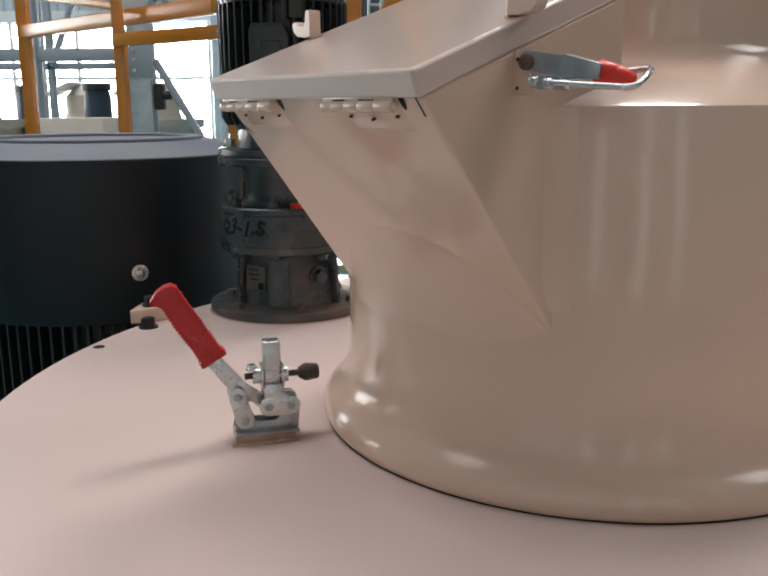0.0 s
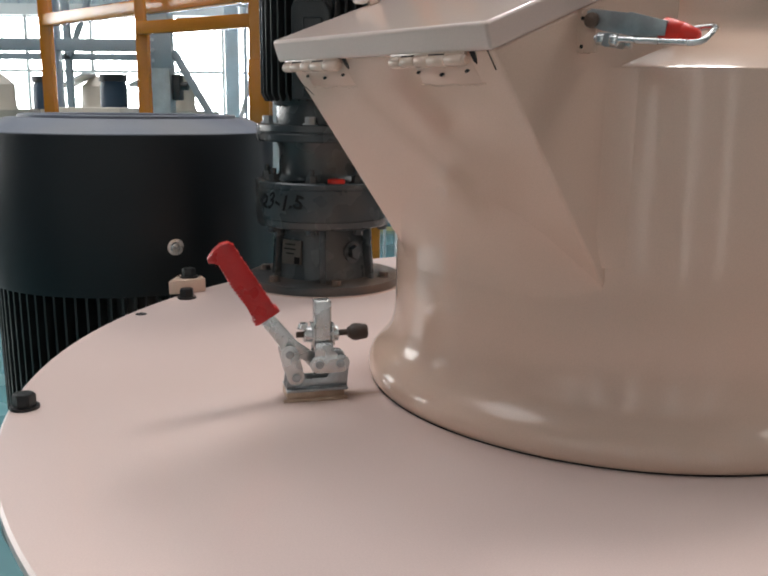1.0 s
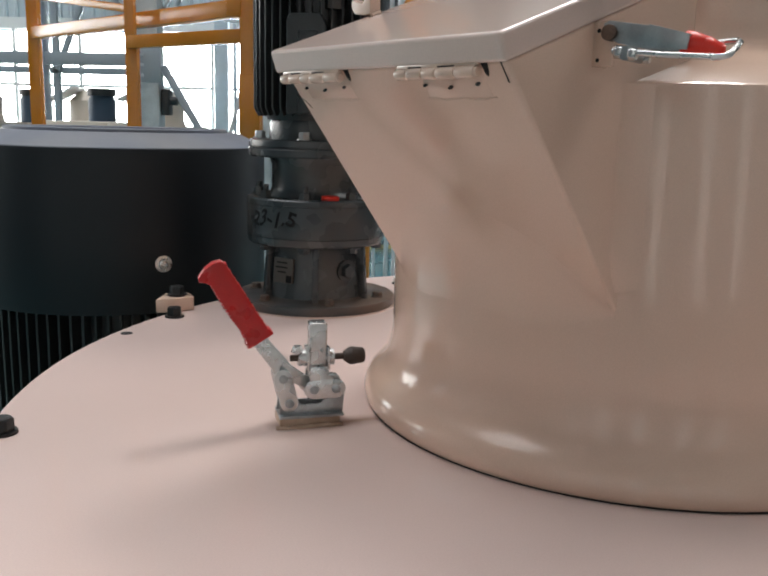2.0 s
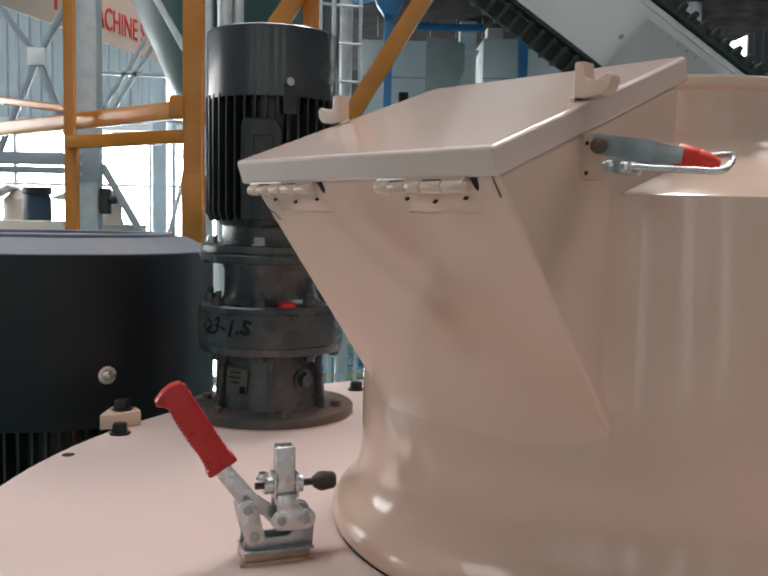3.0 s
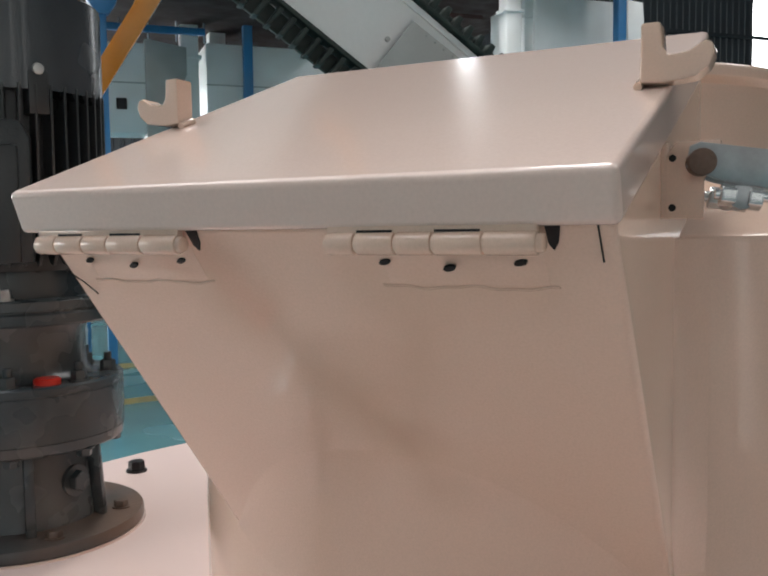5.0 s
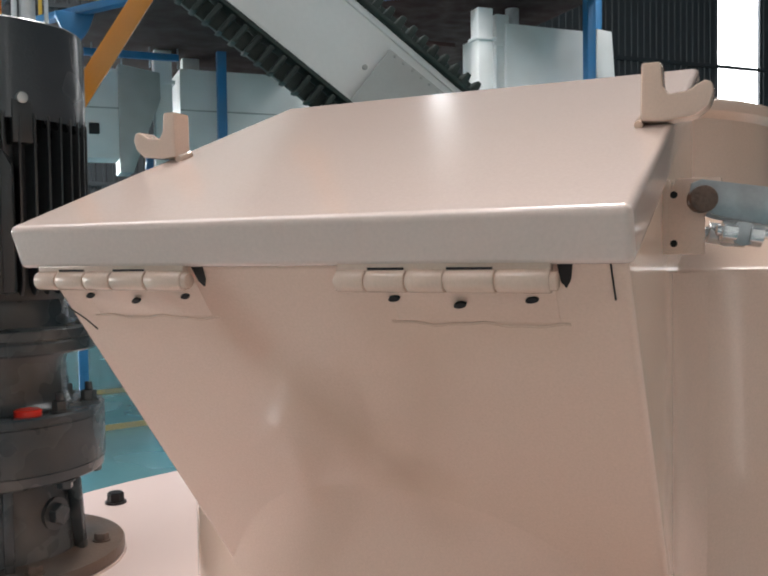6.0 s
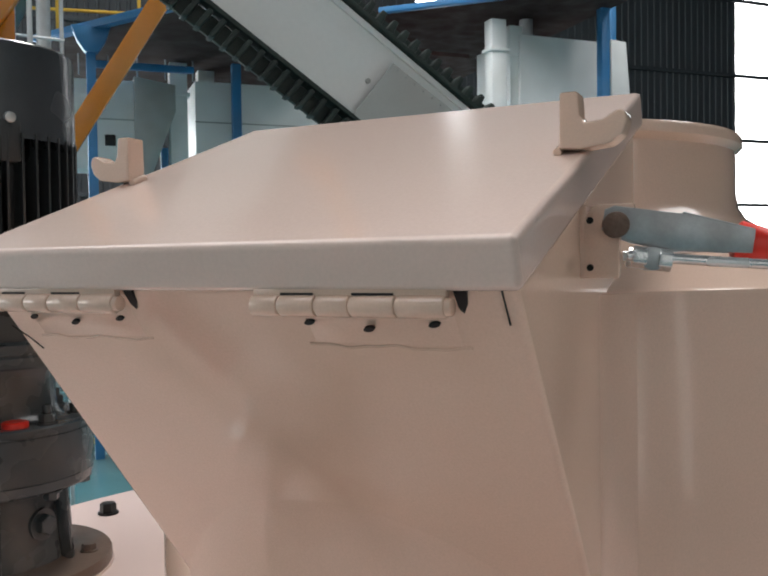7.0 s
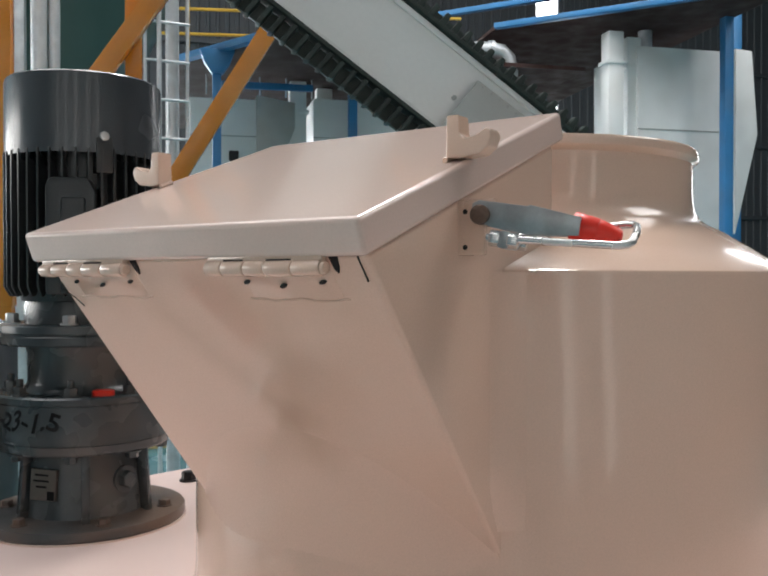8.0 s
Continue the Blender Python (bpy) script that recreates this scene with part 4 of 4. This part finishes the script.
obeam("beam", (-0.66, 3.85, 4.5), (0.96, 4.2, 4.5), 0.08, 0.08, fr)
obeam("beam", (0.96, 4.2, 4.5), (0.96, 4.2, 3.75), 0.08, 0.08, fr)

# ---- galvanised posts, bracing and blue-grey steelwork ----
gx = thing("steel_column", pose(-1.79, 6.0, 0), "pale galvanised box column with a bolted gusset", "steel column")
part("post", box(-0.078, 0.078, -0.07, 0.07, 0, 6.5, 0.006), M_galv, gx)
part("gusset", box(-0.085, 0.10, -0.085, -0.07, 2.02, 2.27, 0.003), M_steel, gx)
for dz in (2.07, 2.14, 2.21):
    part("bolt", rod((-0.03, -0.085, dz), (-0.03, -0.098, dz), 0.012, 6), M_galv, gx)
part("brace", bar((0.09, 0.0, 2.14), (0.62, 0.05, 1.2), 0.05, 0.05), M_steel, gx)
part("motor_box", joined(box(0.085, 0.14, -0.05, 0.06, 1.80, 1.98, 0.01), rod((0.14, 0, 1.9), (0.19, 0, 1.9), 0.03, 12)), M_motor, gx)
bx = thing("steel_column", pose(-3.02, 7.0, 0), "blue-grey steel column with a cross beam", "steel column")
part("post", box(-0.06, 0.06, -0.06, 0.06, 0, 6.5, 0.006), M_steel, bx)
part("beam", box(-1.6, 0.97, -0.04, 0.04, 2.19, 2.29, 0.005), M_steel, bx)
sp = thing("steel_column", pose(-4.37, 19.0, 0), "grey steel wall column", "steel column")
part("post", box(-0.02, 0.28, -0.1, 0.1, 0, 9, 0.01), M_steel, sp)
xb = thing("cross_bracing", pose(-2.87, 8.0, 0), "blue-grey crossed truss bracing with a bright node plate", "bracing")
part("node_plate", box(-0.08, 0.08, -0.02, 0.0, 3.15, 3.31, 0.004), M_white, xb)
for p1 in ((-0.55, 0, 3.95), (0.42, 0, 3.95), (-0.42, 0, 2.2), (0.35, 0, 2.3)):
    part("brace", bar((0, 0.02, 3.23), p1, 0.05, 0.05, 0.004), M_steel, xb)
part("chord", bar((-1.6, 0.05, 3.95), (0.54, 0.05, 3.95), 0.06, 0.06), M_steel, xb)
part("chord", bar((-1.6, 0.05, 2.2), (0.54, 0.05, 2.2), 0.06, 0.06), M_steel, xb)
part("post", bar((-0.45, 0.05, 0), (-0.45, 0.05, 3.95), 0.06, 0.06), M_steel, xb)
tr = thing("cross_bracing", pose(-1.9, 8.0, 0), "thin galvanised diagonal bracing", "bracing")
for p0, p1 in (((-0.45, 0, 2.65), (0.35, 0, 3.95)), ((-0.35, 0, 2.65), (0.45, 0, 3.95)), ((-0.2, 0, 0), (0.36, 0, 2.12)), ((-0.5, 0, 2.80), (0.6, 0, 2.62)), ((-0.5, 0, 3.10), (0.6, 0, 3.08)), ((0.5, 0, 0), (0.5, 0, 4.0)), ((-0.5, 0, 3.95), (0.6, 0, 3.95))):
    part("brace", bar(p0, p1, 0.035, 0.035, 0.003), M_galv, tr)

# ---- banner ----
bn = thing("banner_sign", pose(-3.30, 11.0, 0), "long faded banner with red lettering hung from the truss", "sign")
ang = 73
bm_ = pose(0, 0, 0, 0, 0, ang)
part("cloth", box(-1.9, 2.2, 0, 0.02, 4.02, 4.72, 0, bm_), M_sign, bn, "faded cream and pink cloth")
label_text("lettering", "MACHINE S", 0.46, bm_ @ pose(-0.09, -0.012, 4.20, 90, 0, 0) @ Matrix.Diagonal((0.58, 0.88, 1, 1)), M_letter, bn, 0.004)
for k in range(3):
    x = -1.75 + 0.45 * k
    part("letter_bar", joined(box(x, x + 0.30, -0.012, -0.006, 4.50, 4.55, 0, bm_), box(x, x + 0.30, -0.012, -0.006, 4.34, 4.38, 0, bm_), box(x + 0.13, x + 0.18, -0.013, -0.006, 4.20, 4.60, 0, bm_)), M_letter, bn)
for x in (-1.9, 2.2):
    q = bm_ @ Vector((x, 0.05, 0))
    part("hanger", bar((q.x, q.y, 0), (q.x, q.y, 4.75), 0.05, 0.05), M_steel, bn)

# ---- green silo ----
silo = thing("silo", pose(-1.08, 7.6, 0), "dark green conical cement silo on steel legs", "silo")
part("cone", turned([(0.10, 2.15), (0.13, 2.15), (1.25, 4.6), (1.25, 7.5), (1.2, 7.5), (1.2, 4.6)], 64), M_green, silo, "dark green hopper cone")
part("outlet", turned([(0, 1.9), (0.16, 1.9), (0.16, 2.2), (0, 2.2)], 32), M_green, silo)
part("manhole", rod((0.36, -0.52, 3.15), (0.37, -0.56, 3.13), 0.06, 20), M_gap, silo)
for a in (0, 90, 270):
    x, y = 1.05 * math.cos(radians(a)), 1.05 * math.sin(radians(a))
    part("leg", bar((x, y, 0), (x, y, 4.7), 0.10, 0.10), M_galv, silo)
part("brace", bar((-0.95, -0.95, 4.4), (0.1, -0.95, 2.6), 0.05, 0.05), M_galv, silo)
pp = thing("steel_pipe", pose(-0.745, 5.5, 0), "pair of bright galvanised vertical pipes", "pipe")
part("pipe", rod((-0.03, 0, 0), (-0.03, 0, 5.5), 0.048, 24), M_galv, pp)
part("pipe", rod((0.052, 0.02, 0), (0.052, 0.02, 5.5), 0.034, 24), M_galv, pp)

# ---- ladder tower ----
lt = thing("ladder_tower", pose(-0.04, 6.0, 0), "slim galvanised ladder tower with hoops and rungs", "ladder")
for x, r in ((-0.15, 0.011), (-0.06, 0.016), (0.02, 0.042), (0.125, 0.013)):
    part("stile", rod((x, 0.1 * (x > 0), 0), (x, 0.1 * (x > 0), 5.5), r, 16), M_galv, lt)
rung = part("rung", rod((-0.15, 0, 1.2), (0.14, 0.06, 1.2), 0.010, 8), M_galv, lt)
for k in range(1, 16):
    again(rung, pose(0, 0, 0.26 * k))

# ---- blue platform with hoppers and ducts ----
pf = thing("work_platform", pose(0.4, 9.5, 0), "blue steel work platform with red-oxide deck and yellow rails", "platform")
PO = Vector((0.4, 9.5, 0))


def pbar(name, p0, p1, w, h, material, label=""):
    return part(name, bar(Vector(p0) - PO, Vector(p1) - PO, w, h, 0.005), material, pf, label)


pbar("edge_beam", (-0.1, 9.53, 4.14), (1.3, 7.63, 4.14), 0.10, 0.07, M_blue)
pbar("edge_beam", (1.3, 7.63, 4.14), (3.0, 9.2, 4.14), 0.10, 0.07, M_blue)
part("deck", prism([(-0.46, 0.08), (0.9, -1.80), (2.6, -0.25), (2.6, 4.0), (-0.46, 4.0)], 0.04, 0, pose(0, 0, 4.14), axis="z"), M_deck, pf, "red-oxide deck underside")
pbar("post", (0.38, 8.86, 0), (0.38, 8.86, 4.1), 0.085, 0.085, M_blue)
part("bracket", prism([(-0.17, 4.27), (0.18, 4.27), (0.13, 4.13), (0.06, 4.03), (-0.05, 4.03), (-0.12, 4.13)], 0.12, 0.004, pose(-0.02, -0.66, -0.15)), M_blue, pf, "blue gusset bracket")
pbar("post", (1.98, 9.9, 0), (1.98, 9.9, 4.2), 0.10, 0.10, M_blue)
pbar("strut", (0.45, 9.6, 3.95), (1.5, 9.9, 4.02), 0.07, 0.07, M_blue)
for z in (4.45, 4.72, 5.0):
    pbar("rail", (-0.3, 9.55, z), (3.2, 9.55, z + 0.12), 0.03, 0.03, M_yellow)
for x in (0.1, 0.9, 1.7, 2.5):
    pbar("rail_post", (x, 9.55, 4.2), (x, 9.55, 5.1), 0.035, 0.035, M_yellow)
for x in (-0.1, 0.2, 0.5, 0.8, 1.1):
    part("fence_bar", rod((x, 0.4, 3.9), (x, 0.4, 4.15), 0.01, 6), M_galv, pf)

h1 = thing("hopper", pose(0.5, 9.9, 0), "white sheet-metal hopper with a tapering grey side", "hopper", "white hoppers")
part("front", joined(box(-0.38, 0.36, 0, 0.5, 2.9, 3.86, 0.006)), M_white, h1)
part("seam", box(-0.38, 0.36, -0.008, 0.0, 3.43, 3.445), M_grey, h1)
part("side", prism([(0.362, 3.91), (0.80, 3.84), (0.80, 3.55), (0.50, 2.75), (0.362, 2.75)], 0.5, 0.004, pose(0, 0.22, 0)), M_grey, h1, "tapering grey side")
for x in (-0.32, 0.72):
    part("leg", bar((x, 0.4, 0), (x, 0.4, 3.2), 0.08, 0.08), M_blue, h1)
part("handle", box(0.05, 0.16, -0.03, 0, 3.15, 3.27, 0.01), M_black, h1)
h2 = thing("duct", pose(1.36, 10.0, 0), "pale grey square vertical duct", "duct", "square ducts")
part("body", joined(box(-0.10, 0.09, 0, 0.2, 2.6, 4.15, 0.006), box(-0.13, 0.12, -0.02, 0.22, 3.75, 3.79, 0.003)), M_white, h2)
part("leg", bar((0, 0.1, 0), (0, 0.1, 2.7), 0.08, 0.08), M_blue, h2)
copy_thing(h2, pose(1.72, 10.3, 0))
h3 = thing("hopper", pose(1.85, 10.1, 0), "white sheet-metal hopper casing under the deck", "hopper", "white hoppers")
part("front", box(-0.30, 1.7, 0, 0.8, 2.9, 3.95, 0.006), M_white, h3)
part("seam", box(-0.30, 1.7, -0.008, 0, 3.48, 3.495), M_grey, h3)
for x in (-0.2, 1.6):
    part("leg", bar((x, 0.4, 0), (x, 0.4, 3.0), 0.08, 0.08), M_blue, h3)

pr = thing("work_platform", pose(6.6, 9.5, 0), "blue steel platform with dark red deck over white casings", "platform")
PO = Vector((6.6, 9.5, 0))
pf = pr
pbar("edge_beam", (4.0, 10.56, 5.10), (6.64, 8.28, 5.10), 0.10, 0.07, M_blue)
pbar("edge_beam", (3.0, 11.95, 5.50), (4.9, 10.32, 5.50), 0.09, 0.07, M_blue)
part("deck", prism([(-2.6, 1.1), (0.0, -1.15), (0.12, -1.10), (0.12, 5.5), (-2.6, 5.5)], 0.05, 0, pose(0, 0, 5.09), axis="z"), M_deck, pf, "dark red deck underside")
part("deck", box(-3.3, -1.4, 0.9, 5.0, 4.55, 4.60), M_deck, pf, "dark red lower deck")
pbar("post", (6.64, 9.45, 0), (6.64, 9.45, 6.2), 0.12, 0.12, M_blue)
pbar("post", (7.28, 10.2, 0), (7.28, 10.2, 6.2), 0.14, 0.14, M_blue)
pbar("cable", (6.80, 9.6, 0), (6.80, 9.6, 5.6), 0.035, 0.035, M_bluemotor)
pbar("post", (3.0, 10.3, 0), (3.0, 10.3, 4.8), 0.09, 0.09, M_blue)
d1 = copy_thing(h2, pose(5.30, 9.75, 0.75) @ Matrix.Diagonal((1.1, 1, 1, 1)))
d1.scale = (1.1, 1, 1)
d2 = copy_thing(h2, pose(5.66, 9.95, 0.75))
h4 = thing("hopper", pose(6.40, 9.9, 0), "large white casing with a sloping side", "hopper", "white hoppers")
part("front", box(-0.72, 0.62, 0, 1.2, 2.0, 4.78, 0.006), M_white, h4)
part("seam", box(-0.72, 0.62, -0.008, 0, 3.72, 3.735), M_grey, h4)
part("side", prism([(0.624, 4.80), (0.86, 4.78), (0.95, 3.7), (0.624, 2.4)], 1.0, 0.004, pose(0, 0.4, 0)), M_white, h4)
for x in (-0.6, 0.5):
    part("leg", bar((x, 0.5, 0), (x, 0.5, 2.1), 0.1, 0.1), M_blue, h4)
part("flue", rod((-0.45, 0.3, 4.78), (-0.45, 0.3, 5.06), 0.09, 20), M_galv, h4, "round galvanised flue")
el = thing("vent_pipe", pose(4.15, 10.6, 0), "bent galvanised ventilation pipe under the deck", "pipe")
part("pipe", tube([(-0.55, 0, 4.78), (-0.2, 0, 4.80), (-0.05, 0, 4.78), (0.04, 0, 4.70), (0.07, 0, 4.55), (0.07, 0, 4.2), (0.07, 0, 0.0)], 0.11, 16), M_galv, el)
part("collar", rod((-0.22, 0, 4.80), (-0.16, 0, 4.80), 0.125, 16), M_galv, el)


# ---- other mixers in the hall ----
def far_mixer(x, y, label):
    t = thing("mixer", pose(x, y, 0), label, "mixer", "mixers in the hall")
    part("drum", turned([(0, 0.4), (0.62, 0.4), (0.62, 1.62), (0.66, 1.62), (0.66, 1.70), (0, 1.70)], 48), M_tan, t)
    part("legs", joined(*[box(sx * 0.4 - 0.06, sx * 0.4 + 0.06, sy * 0.4 - 0.06, sy * 0.4 + 0.06, 0, 0.45) for sx in (-1, 1) for sy in (-1, 1)]), M_tan, t)
    hoodp = part("hood", turned([(0, 1.70), (0.24, 1.70), (0.22, 1.76), (0.22, 1.95), (0.10, 2.06), (0, 2.06)], 32, pose(0.18, 0.1, 0)), M_tan, t)
    part("lid", box(-0.16, 0.16, -0.18, 0.18, 0, 0.03, 0.006, pose(0.0, -0.1, 2.0, 0, -25, 0)), M_white, hoodp)
    mt = part("motor", turned([(0, 1.70), (0.13, 1.70), (0.13, 1.93), (0.11, 1.98), (0, 1.98)], 32, pose(-0.30, -0.28, 0)), M_bluemotor, t, "dark blue motor")
    part("fan_cover", turned([(0, 1.98), (0.135, 1.98), (0.135, 2.05), (0, 2.05)], 32, pose(-0.30, -0.28, 0)), M_motor, mt)
    return t


far_mixer(-2.70, 8.6, "tan concrete mixer with a dark blue motor")
far_mixer(-3.75, 9.4, "tan concrete mixer half hidden behind the frame")
far_mixer(-4.6, 8.6, "tan concrete mixer by the bright windows")
wt = thing("wooden_crate", pose(-2.55, 6.4, 0), "plain tan board box behind the motor", "box")
part("body", box(-0.22, 0.30, 0, 0.5, 0, 1.74, 0.01), M_tan, wt)
